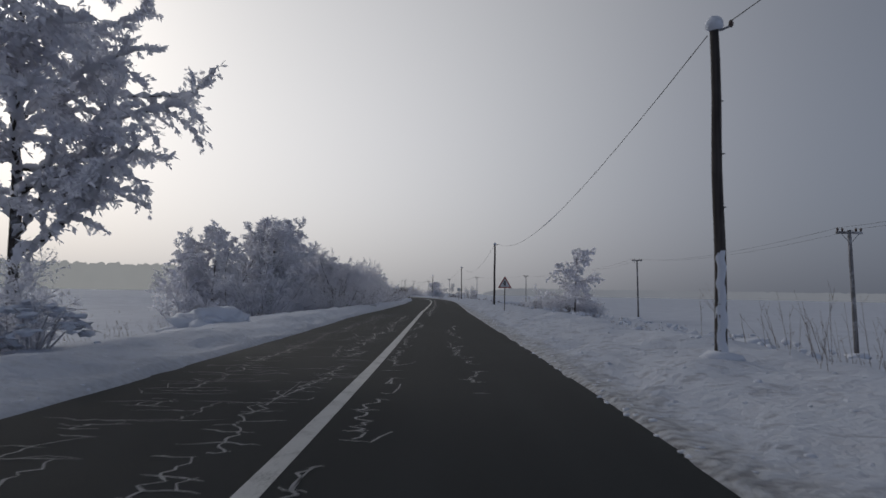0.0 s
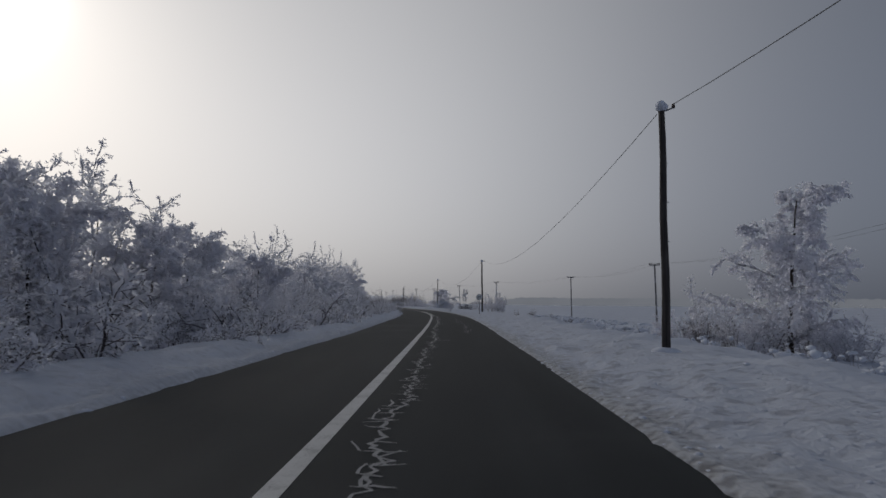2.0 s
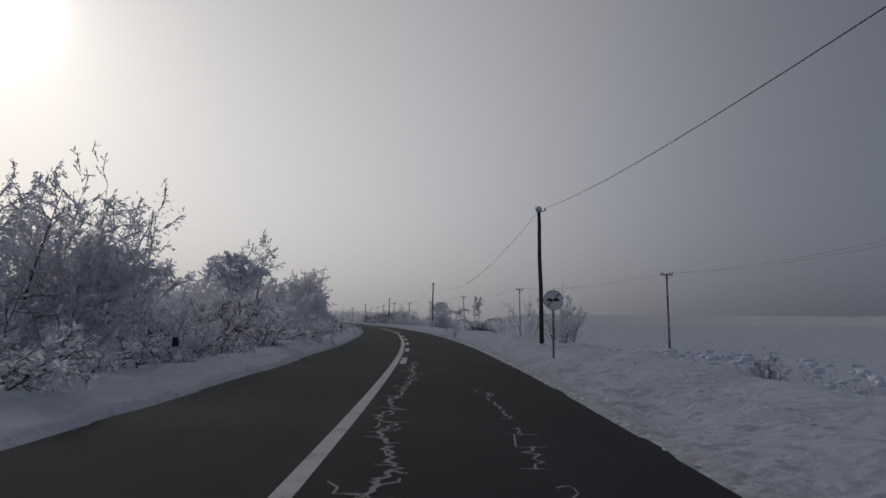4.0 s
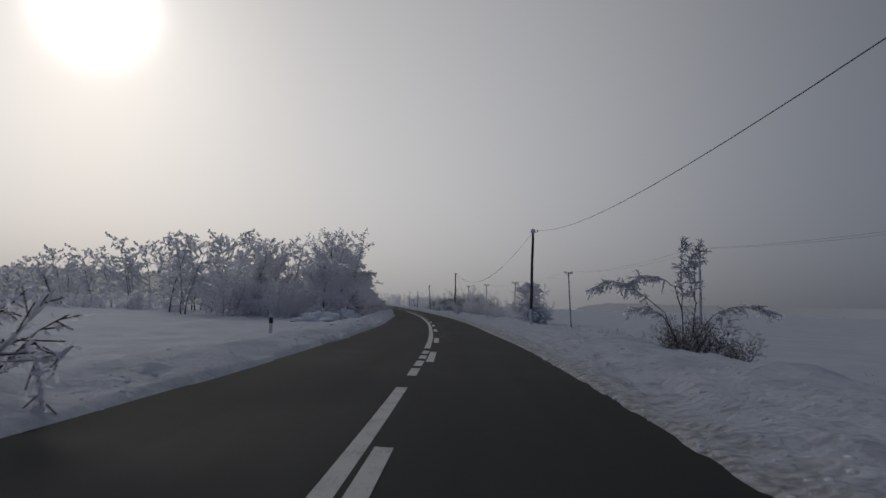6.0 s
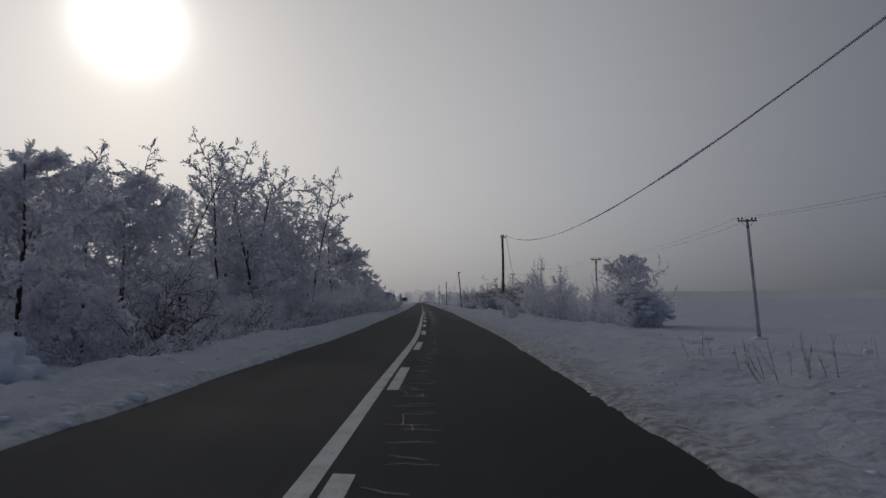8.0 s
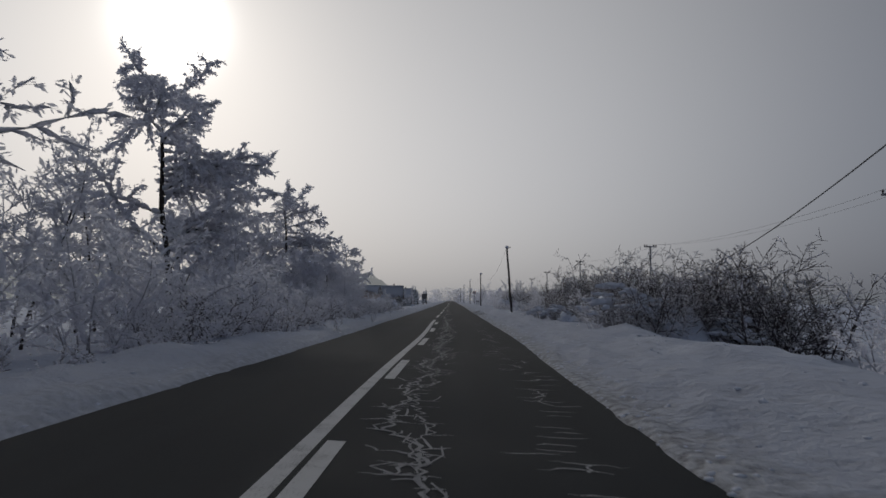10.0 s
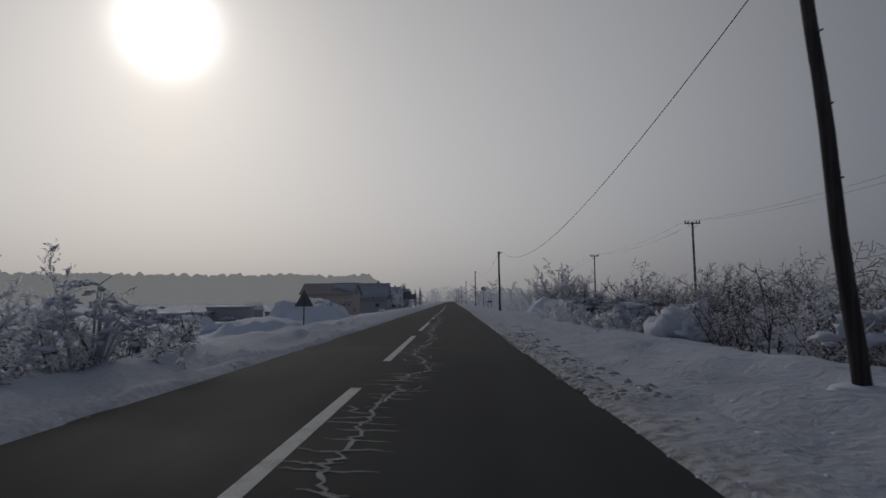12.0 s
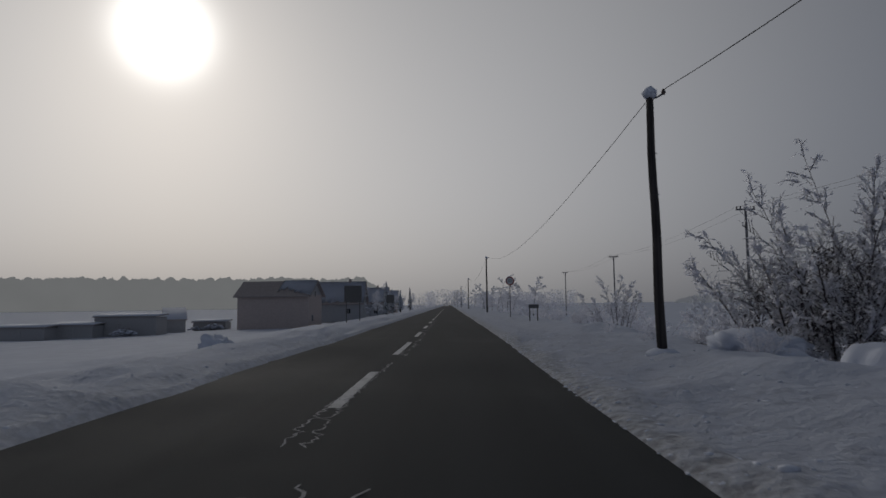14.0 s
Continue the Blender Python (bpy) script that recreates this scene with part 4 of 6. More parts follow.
PLUME = dict(thick=1.5, seg=(0.45, 0.3, 0.3, 0.3), kids=(16, 5), bare=(0.3, 0.05), wander=(0.05, 0.1, 0.15, 0.2), lift=(-0.05, -0.10, -0.12, -0.1), angle=(30, 36, 40, 40), ratio=(0.20, 0.45, 0.4, 0.4), r=0.034, cover=0.8, foot=1.0, splay=0.5, bare_tips=0.5, clumps=(140, 0.09), fuzz=1)
plume_kinds = [frosted("shrub", 140 + i, 5.4 + 0.5 * i, PLUME, 9, 0.035, (4, 0.16, 0.024, 0.2), "arching brush with frost-feathered plumes bowed by snow", "shrub", "plumed brush", "brush") for i in range(2)]
FOOT = dict(FINE, thick=1.6, bare_tips=0.9, kids=(14, 7), seg=(0.3, 0.3, 0.3, 0.3), bare=(0.02, 0.02), lift=(-0.06, -0.09, -0.1, -0.1), splay=1.1, foot=1.0, angle=(55, 50, 45, 45), clumps=(60, 0.13))
foot_kinds = [frosted("shrub", 120 + i, 2.1 + 0.25 * i, FOOT, 4, 0.04, (4, 0.13, 0.019, 0.3), "low shrub at the hedge's foot, bowed to the snow", "shrub", "low shrubs along the bank", "brush") for i in range(3)]
thin_kinds = [frosted("sapling_clump", 70 + i, 3.5 + 0.5 * i, THIN, 7, 0.03, (3, 0.18, 0.022, -0.1), "thin upright saplings rimed with frost", "shrub", "sapling clumps", "twig") for i in range(4)]
FAR = dict(WOOD, clumps=(70, 0.2), kids=(12, 6, 3), seg=(1.2, 0.9, 0.8, 0.9), fuzz=0)
far_kinds = [frosted("tree", 90 + i, 8.8 + 0.5 * i, FAR, 1, 0.08, (6, 0.26, 0.075, 0.0), "slender frosted tree deep in the fog", "tree", "far trees of the wood") for i in range(4)]
used = set()


def plant(kinds, x, y, scale, turn, tall=1.0, sink=0.0):
    k = kinds[int(abs(x * 7.3 + y * 3.1)) % len(kinds)]
    m = pose(x, y, height_at(x, y) - sink, 0, 0, turn)
    if k.name not in used:
        used.add(k.name)
        ob = k
        ob.matrix_basis = m
    else:
        ob = copy_thing(k, m)
    ob.scale = (scale, scale, scale * tall)
    return ob


def scatter(name, kinds, places, label, category):
    """Many shrubs too tangled to count, as one mesh: copies of the kinds at (x, y, scale, turn)."""
    sources = []
    for k in kinds:
        bits = []
        for ob in k.children:
            n = len(ob.data.vertices)
            co = np.zeros(n * 3)
            ob.data.vertices.foreach_get("co", co)
            bits.append((co.reshape(-1, 3), [tuple(f.vertices) for f in ob.data.polygons], ob.data.materials[0]))
        sources.append(bits)
    slots, verts, faces, index, base = [], [], [], [], 0
    for i, (x, y, s, turn) in enumerate(places):
        a, z = radians(turn), height_at(x, y) - 0.05
        rot = np.array([[math.cos(a), -math.sin(a), 0], [math.sin(a), math.cos(a), 0], [0, 0, 1]])
        for co, fs, mat in sources[i % len(sources)]:
            if mat not in slots:
                slots.append(mat)
            verts.append(co @ rot.T * s + (x, y, z))
            faces.extend(tuple(v + base for v in f) for f in fs)
            index.extend([slots.index(mat)] * len(fs))
            base += len(co)
    mesh = bpy.data.meshes.new(name)
    mesh.from_pydata(np.concatenate(verts).tolist(), [], faces)
    for mat in slots:
        mesh.materials.append(mat)
    mesh.polygons.foreach_set("material_index", index)
    mesh.update()
    return tagged(new(name, mesh), label, category, kind="stuff")


rng = random.Random(5)
# hedge on the left, before the bend
y = 42.5
back_row = []
while y < 140:
    low = 0.90 if y < 60 else 1.02 if y < 118 else 0.78
    u = -11.4 + rng.uniform(-0.8, 0.8) + (1.2 if 70 < y < 115 else 0)
    plant(fine_kinds if y < 112 else shrub_kinds, beside(y, u), y + rng.uniform(-1, 1), low * rng.uniform(0.95, 1.25), rng.uniform(0, 360), rng.uniform(0.95, 1.15))
    for k in range(2):
        back_row.append((beside(y, u - 3.0 - 2.5 * k), y + rng.uniform(-1, 1), low * rng.uniform(0.95, 1.25), rng.uniform(0, 360)))
    if rng.random() < 0.45:
        plant(wood_kinds, beside(y, -13 + rng.uniform(-1, 1)), y, rng.uniform(0.50, 0.64) * (0.78 if 85 < y < 97 else 1.0), rng.uniform(0, 360))
    if rng.random() < 0.25:
        plant(thin_kinds, beside(y, -12), y + 1, rng.uniform(1.1, 1.6), rng.uniform(0, 360))
    y += rng.uniform(2.6, 3.6)
scatter("hedge_depth", sparse_kinds, back_row, "tangled frosted brushwood deep in the hedge", "brushwood")
for i in range(9):
    y = 42.0 + 3.4 * i
    plant(fine_kinds, beside(y, -10.0 + 0.6 * math.sin(i * 2.3)), y, 0.42 + 0.08 * (i % 3), i * 49)
foot = []
for i in range(50):
    y = 43.0 + 1.95 * i + 0.6 * math.sin(i * 5.1)
    foot.append((beside(y, -5.8 - 0.5 * math.sin(i * 2.9) - (1.2 if y > 122 else 0)), y, 0.66 + 0.16 * (i % 4), i * 83))
for i in range(22):
    y = 185.0 + 1.9 * i
    foot.append((beside(y, -6.5 + 0.4 * math.sin(i * 2.1)), y, 0.66 + 0.16 * (i % 3), i * 59))
for i in range(24):
    y = 227.0 + 1.8 * i
    foot.append((beside(y, -5.0 + 0.4 * math.sin(i * 2.1)), y, 0.62 + 0.14 * (i % 3), i * 59))
for ob, (x, y, k, turn) in zip(foot_kinds, foot):
    ob.matrix_basis = pose(x, y, height_at(x, y) - 0.05, 0, 0, turn)
    ob.scale = (k, k, k)
    used.add(ob.name)
for i in range(16):
    f = (i * 0.618) % 1
    foot.append((-17.8 - 2.4 * f + 0.4 * math.sin(i), 176.2 + 4.6 * f + 0.8 * math.cos(i * 2.3), 0.36 + 0.07 * (i % 4), i * 77))
for i in range(14):
    y = 283.0 + 1.5 * i
    foot.append((beside(y, 8.4 + 0.7 * math.sin(i * 2.7)), y, 0.38 + 0.09 * (i % 4), i * 91))
scatter("undergrowth", foot_kinds, foot[3:], "low frosted undergrowth bowed to the snow bank", "undergrowth")
thicket = []
for i in range(72):
    y = 239.0 + 46 * ((i * 0.618) % 1)
    thicket.append((beside(y, 8.0 + 6.5 * ((i * 0.37) % 1)), y, (0.95 if y < 266 else 0.7) * (0.55 + 0.42 * ((i * 0.37) % 1) + 0.15 * ((i * 0.29) % 1)), i * 71))
for i in range(26):
    y = 287.0 + 19.0 * ((i * 0.618) % 1)
    thicket.append((beside(y, 9.0 + 5.5 * ((i * 0.37) % 1)), y, 0.36 + 0.26 * ((i * 0.37) % 1), i * 71))
scatter("thicket", brush_kinds, thicket, "dense dark thicket with snow caught in its twigs", "thicket")
for i in range(5):
    y = 95.0 + 5.2 * i
    plant(fine_kinds, beside(y, -12.6 + 0.7 * math.sin(i * 2.3)), y, 1.05 + 0.1 * (i % 2), i * 41)
# the wood on the left, after the field
for i in range(46):
    y = rng.uniform(184, 273)
    edge = -8.6 - 5.0 * (1 - min(1, (y - 184) / 46))
    u = edge - rng.uniform(0, 1) ** 1.6 * 24
    if y > 226:
        u -= 2.5
    plant(far_kinds if u < -20 else wood_kinds, beside(y, u), y, (0.62 if y > 226 else 1.0) * (0.74 + 0.26 * min(1, max(0, (y - 188) / 27))) * rng.uniform(0.85, 1.1), rng.uniform(0, 360))
for i in range(40):
    f = i / 40
    plant(far_kinds, -28 - 92 * f + rng.uniform(-3, 3), 196 + 62 * f + rng.uniform(-5, 10), rng.uniform(0.85, 1.15) * (0.78 + 0.22 * min(1.0, f * 4)), rng.uniform(0, 360))
scatter("far_brushwood", sparse_kinds, [(-27 - 88 * i / 34 + rng.uniform(-3, 3), 190 + 60 * i / 34 + rng.uniform(-4, 3), rng.uniform(0.6, 0.9), rng.uniform(0, 360)) for i in range(34)],
        "frosted brushwood along the foot of the far wood", "brushwood")
y = 184.0
while y < 271:
    u = -7.8 - 4.6 * (1 - min(1, (y - 184) / 46)) + rng.uniform(-0.6, 0.6)
    plant(shrub_kinds, beside(y, u), y, rng.uniform(0.65, 1.0), rng.uniform(0, 360))
    y += rng.uniform(2.6, 3.8)
for x, y, s in ((-16.5, 67.0, 0.84), (-16.0, 71.5, 0.84), (-14.4, 76.0, 0.74), (-15.9, 101.5, 0.70), (-13.9, 129.5, 0.64), (-13.4, 105.0, 0.56), (-14.6, 108.0, 0.7), (-18.5, 63.0, 0.8), (-14.8, 133.0, 0.6)):
    plant(wood_kinds, x, y, s, x * 83)
for x, y, s, turn in ((-38.3, 255.6, 0.84, 210), (-33.0, 236.0, 0.88, 180), (-37.6, 264.0, 0.5, 80), (-41.5, 252.0, 0.8, 60)):
    copy_thing(big_tree, pose(x, y, height_at(x, y), 0, 0, turn)).scale = (s, s, s)
for i in range(26):
    y = 229 + 40 * ((i * 0.618) % 1)
    plant(wood_kinds, beside(y, -10.2 - 7 * ((i * 0.37) % 1)), y, 0.56 + 0.2 * ((i * 0.29) % 1), i * 71)
for i, (y, u) in enumerate(((214, -9.6), (219, -9.2), (223, -9.4), (217, -12.0), (225, -11.5), (210, -10.8), (221, -14.0))):
    plant(wood_kinds, beside(y, u), y, 0.76 + 0.08 * (i % 3), i * 131)
for i in range(16):
    y = 185 + 36 * ((i * 0.618) % 1)
    plant(shrub_kinds, beside(y, -10.5 - 4 * (1 - min(1, (y - 184) / 40)) - 5 * ((i * 0.37) % 1)), y, 1.15 + 0.4 * ((i * 0.29) % 1), i * 71)
for x, y, s in ((-12.8, 47.0, 1.12), (-14.6, 50.5, 1.1), (-16.5, 45.5, 1.0), (-18.4, 47.5, 0.85), (-13.2, 55.0, 0.95)):
    plant(weep_kinds, x, y, s, x * 29)
scatter("roadside_brushwood", sparse_kinds, [(beside(318 + 82 * ((i * 0.618) % 1), 9.5 + 17 * ((i * 0.37) % 1)), 318 + 82 * ((i * 0.618) % 1), 0.42 + 0.25 * ((i * 0.29) % 1), i * 97) for i in range(26)],
        "frosted brushwood fading away along the road", "brushwood")
# the face of hedge and wood, close behind the bank
for y0, count, gap, u0, size in ((44.5, 24, 3.1, -7.0, 0.44), (186.0, 13, 3.1, -7.9, 0.55), (228.5, 13, 3.0, -6.5, 0.52)):
    for i in range(count):
        y = y0 + gap * i + 0.7 * math.sin(i * 3.3)
        plant(brush_kinds if i % 4 == 1 else fine_kinds, beside(y, u0 + 0.5 * math.sin(i * 1.9)), y, size * (0.85 + 0.3 * ((i * 0.618) % 1)), i * 67)
for x, y, s in ((-21.3, 185.4, 0.78), (-23.4, 191.2, 0.86), (-27.4, 208.0, 1.0), (-33.9, 249.4, 0.66), (-35.4, 255.9, 0.74), (-36.0, 258.4, 0.66), (-36.4, 260.6, 0.6),
                (-11.2, 59.6, 0.8), (-9.9, 63.4, 0.68), (-10.6, 68.0, 0.72), (-10.0, 75.0, 0.62), (-10.5, 89.6, 0.6), (-10.9, 92.3, 0.76), (-11.0, 95.0, 0.68), (-11.1, 98.6, 0.68), (-11.3, 106.4, 0.62), (-12.4, 122.6, 0.8)):
    plant(weep_kinds, x, y, s * 1.1, x * 47, 1.0, 0.9)
for x, y, s in ((-22.6, 188.8, 0.60), (-24.6, 196.6, 0.74), (-26.0, 202.2, 0.85), (-28.4, 214.6, 1.0), (-29.9, 223.2, 1.08), (-9.6, 55.9, 0.58), (-10.0, 58.9, 0.56)):
    plant(wood_kinds, x, y, s, x * 61)
# right-hand side
field_tree = frosted("tree", 307, 6.6, dict(WEEP, round=False, bare=(0.06, 0.1, 0.1), ratio=(0.5, 0.42, 0.42, 0.4)), 1, 0.07, (8, 0.19, 0.042, 0.35), "rounded frosted tree standing in the roadside ditch", "tree")
field_tree.matrix_basis = pose(14.9, 71.4, height_at(14.9, 71.4), 0, 0, 30)
field_tree.scale = (1.08, 1.08, 1.08)
for x, y, s in ((10.6, 70.6, 0.36), (11.8, 71.0, 0.5), (13.4, 70.4, 0.42), (16.6, 72.4, 0.5)):
    plant(brush_kinds, x, y, s, x * 140)
plant(fine_kinds, 17.0, 70.2, 0.55, 300)
for x, y, s in ((10.0, 70.8, 0.46), (11.2, 71.6, 0.62), (12.3, 70.6, 0.66), (13.3, 71.8, 0.6), (12.6, 69.5, 0.45), (15.8, 72.0, 0.6), (17.8, 71.8, 0.5), (16.4, 70.4, 0.5)):
    plant(fine_kinds, x, y, s, x * 40)
for x, y, s in ((5.4, 119.5, 0.72), (6.0, 121.5, 0.78), (4.0, 124.0, 0.6), (-0.6, 126.0, 0.5), (5.2, 128.0, 0.45), (3.4, 131.5, 0.5)):
    plant(thin_kinds, x, y, s, x * 57)
for x, y, s in ((5.6, 120.5, 0.62), (4.9, 118.4, 0.45)):
    plant(plume_kinds, x, y, s, x * 200)
for x, y, s in ((1.9, 150.7, 0.28), (2.3, 151.2, 0.36), (2.9, 150.8, 0.34), (2.4, 152.1, 0.34), (3.3, 150.0, 0.3), (3.9, 151.4, 0.28), (2.9, 154.6, 0.3), (3.8, 156.0, 0.28)):
    plant(brush_kinds, x, y, s, x * 113)


def arching_shrub(x, y):
    """Two upright saplings and long shoots bent over by their frost, out of one stool."""
    rng = random.Random(17)
    ob = thing("arching_shrub", x, y, height_at(x, y), "shrub with long shoots arched over under hoar frost", "shrub")
    ob.scale = (1.22, 1.22, 1.22)
    shoots = (((0, 0, -0.2), (-0.04, -0.1, 1.3), (-0.1, -0.2, 2.3), (-0.06, -0.25, 3.1)), ((0.12, 0, -0.2), (0.3, -0.1, 1.3), (0.26, -0.15, 2.2), (0.36, -0.2, 2.95)), ((0.3, -0.1, 1.3), (0.12, -0.2, 2.0), (0.1, -0.25, 2.6)),
              ((-0.05, 0, -0.2), (-0.5, -0.12, 1.05), (-1.3, -0.35, 1.62), (-2.0, -0.5, 1.86), (-2.45, -0.52, 1.62)), ((-0.04, -0.05, 1.0), (-0.25, -0.15, 1.75), (-0.75, -0.25, 2.02), (-1.25, -0.36, 1.98), (-1.5, -0.38, 1.7)),
              ((-0.05, 0, -0.1), (-0.45, 0.1, 0.9), (-0.95, 0.1, 1.2), (-1.4, 0.1, 1.1)), ((0.15, 0, -0.2), (0.6, 0.05, 0.85), (1.15, 0.1, 1.2), (1.9, 0.15, 1.3), (2.4, 0.15, 1.1)))
    segs = []
    for shoot in shoots:
        line, own = [Vector(p) for p in shoot], []
        for k in range(len(line) - 1):
            a, b = line[max(0, k - 1)], line[min(len(line) - 1, k + 2)]
            for i in range(5):
                f = i / 5
                p = line[k].lerp(line[k + 1], f) + (line[k] - a.lerp(line[k + 1], 0.5)) * 0.25 * f * (1 - f) + (line[k + 1] - line[k].lerp(b, 0.5)) * 0.25 * f * (1 - f)
                own.append(p + Vector((rng.gauss(0, 0.012), rng.gauss(0, 0.012), rng.gauss(0, 0.012))))
        own.append(line[-1])
        n = len(own) - 1
        own = [(own[i], own[i + 1], 0.018 * (1 - 0.8 * i / n), 0.018 * (1 - 0.8 * (i + 1) / n), 0) for i in range(n)]
        part_mesh("shoot", tubes_mesh("shoot", own, 5), "brush", ob, smooth=True)
        for i, seg in enumerate(own):
            for k in range(3 if i > n * 0.35 else 0):
                d = (seg[1] - seg[0]).normalized() * 0.8 + Vector((rng.gauss(0, 0.5), rng.gauss(0, 0.5), rng.gauss(-0.2, 0.3)))
                grow(rng, seg[0], d, rng.uniform(0.15, 0.42), 0.009, 1, dict(PLUME, kids=(0, 3), seg=(0.2, 0.12, 0.1, 0.1)), segs)
        segs.extend(own[int(n * 0.4):])
    tagged(part_mesh("twig_mass", tubes_mesh("twig_mass", [s for s in segs if s[4] > 0], 3), "brush", ob, "thin rimed twigs"), kind="stuff")
    tagged(part_mesh("frosted_crown", sleeves_mesh("frosted_crown", [s for s in segs if s[4] < 2], [s for s in segs if s[4] > 0], 0.018, (4, 0.10, 0.013, 0.25), rng, 4, (0.3, 0.7), (30, 0.05)), "frost", ob, "thick white hoar frost and snow", True), kind="stuff")


arching_shrub(2.14, 151.2)
for x, y, s in ((-11.6, 211.0, 0.5), (-10.7, 213.5, 0.72), (-9.6, 214.2, 0.66), (-8.4, 217.0, 0.7), (-7.1, 219.2, 0.6), (-10.2, 216.4, 0.8)):
    plant(fine_kinds, x, y, s, x * 73)
for x, y, s in ((-7.9, 206.0, 0.6), (-9.0, 210.0, 0.75), (-10.4, 218.0, 0.8), (-7.4, 214.0, 0.8), (-9.6, 224.0, 0.8), (-12.0, 226.5, 0.7)):
    plant(thin_kinds, x, y, s, x * 67)
plant(weep_kinds, -2.7, 235.2, 0.95, 60)
for x, y, s in ((-4.2, 234.0, 1.15), (-2.7, 233.0, 1.25), (-1.2, 235.5, 1.2), (-6.4, 212.0, 0.6), (-8.6, 216.0, 0.55), (-5.2, 229.0, 0.7), (-7.5, 231.0, 0.6)):
    plant(fine_kinds if y > 232 else shrub_kinds, x, y, s, x * 31)
for i in range(7):
    y = 222 + i * 2.2
    plant(shrub_kinds, beside(y, 10.6 + 2.2 * ((i * 5) % 4)), y, 0.45 + 0.06 * (i % 3), i * 77)
y = 238.0
while y < 384:
    # a low laden front row stands before taller shrubs
    near = 7.0 + 1.0 * math.sin(y * 0.19)
    low = 0.85 if y < 262 else 0.86 if y < 287 else 0.52 if y < 303 else 0.42
    for row in range(3 if y < 303 else 2):
        u = near + (0.0, 3.4, 6.4)[row] + rng.uniform(-0.6, 0.6)
        k = low * rng.uniform(0.8, 1.25) * (0.42 if row == 0 else 0.66 if 271 < y < 303 else 1.0)
        if row == 1 and 250 < y < 270:
            plant(tall_kinds, beside(y, u - 1.2), y + 1.5, 0.62 * k, rng.uniform(0, 360), 0.9)
        plant((fine_kinds if row == 0 and int(y) % 2 == 0 else (foot_kinds, brush_kinds, thin_kinds)[row] if 271 < y < 303 else brush_kinds if y < 303 else sparse_kinds if y > 318 else shrub_kinds) if row == 0 or rng.random() < 0.85 else thin_kinds, beside(y, u + 0.5), y + rng.uniform(-0.8, 0.8), k, rng.uniform(0, 360))
    y += rng.uniform(3.0, 4.0) if y < 318 else rng.uniform(6, 8)
for y, u, s in ((249.4, 8.2, 0.5), (247.6, 9.0, 0.52), (251.6, 8.0, 0.48), (250.4, 9.6, 0.6), (248.6, 10.8, 0.62), (260.0, 9.2, 0.58), (261.8, 10.4, 0.6), (258.6, 10.6, 0.62), (263.6, 9.6, 0.5)):
    plant(tall_kinds, beside(y, u), y, s, y * 37)
for x, y, s in ((-16.2, 256.6, 1.0), (-15.0, 254.5, 0.95), (-14.2, 259.0, 1.05), (-17.4, 262.0, 0.8), (-18.0, 268.0, 0.65), (-20.5, 281.0, 0.6), (-17.0, 283.0, 0.7)):
    plant(thin_kinds, x, y, s, x * 91)
for i, (x, y, s) in enumerate(((-25.9, 281.6, 0.66), (-25.4, 280.2, 0.72), (-25.0, 282.8, 0.8), (-24.4, 281.2, 0.85), (-25.6, 284.2, 0.7), (-24.2, 284.4, 0.85), (-25.8, 287.0, 0.6), (-24.6, 279.2, 0.75), (-24.0, 286.6, 0.8), (-23.4, 282.6, 0.9),
                             (-27.4, 292.6, 0.55), (-28.2, 294.2, 0.6), (-26.6, 293.6, 0.8), (-27.4, 295.2, 0.8), (-25.6, 294.0, 0.85),
                             (-32.0, 315.6, 0.75), (-31.2, 315.0, 0.8), (-30.4, 315.8, 0.9), (-31.6, 317.4, 0.85), (-32.9, 319.2, 0.5), (-33.6, 320.8, 0.45), (-32.2, 320.6, 0.55))):
    plant(foot_kinds, x, y, s, i * 83)
for x, y, s in ((-23.8, 283.4, 0.6), (-22.6, 280.6, 0.62), (-24.2, 287.2, 0.5), (-22.2, 278.4, 0.6)):
    plant(fine_kinds, x, y, s, x * 83)
for x, y, s in ((-24.4, 282.0, 0.42), (-23.2, 280.4, 0.5), (-24.8, 284.6, 0.36), (-22.6, 283.0, 0.5), (-23.8, 286.0, 0.42), (-22.0, 279.0, 0.5), (-21.6, 281.6, 0.55)):
    plant(tall_kinds, x, y, s, x * 19)
for x, y, s in ((-25.0, 283.6, 0.6), (-25.2, 286.2, 0.55), (-24.4, 288.4, 0.6), (-26.6, 296.2, 0.62), (-25.4, 294.2, 0.55)):
    plant(thin_kinds, x, y, s, x * 37)
for x, y, s in ((-26.5, 294.0, 0.5), (-25.6, 292.8, 0.5), (-27.2, 295.4, 0.48), (-26.0, 296.0, 0.55)):
    plant(brush_kinds, x, y, s, x * 71)
plant(plume_kinds, -25.4, 291.4, 0.55, 200)
for x, y, s in ((-31.6, 317.2, 0.98), (-30.4, 318.4, 1.0), (-29.4, 316.6, 0.8), (-28.2, 319.0, 0.75)):
    plant(plume_kinds, x, y, s, x * 117)
for x, y, s in ((-31.0, 317.8, 0.8), (-29.6, 318.6, 0.72), (-30.4, 316.6, 0.7), (-31.8, 319.0, 0.66), (-28.0, 317.0, 0.6), (-26.6, 318.4, 0.6)):
    plant(tall_kinds, x, y, s, x * 17)
plant(plume_kinds, -35.6, 334.8, 0.72, 150)
plant(thin_kinds, -30.6, 336.0, 0.9, 40)

# near bush by the verge at the start, and snow-laden shrubs
for x, y, s in ((-8.62, 12.91, 0.42), (-9.78, 14.53, 0.5), (-11.16, 12.68, 0.45)):
    plant(fine_kinds, x, y, s, x * 53)


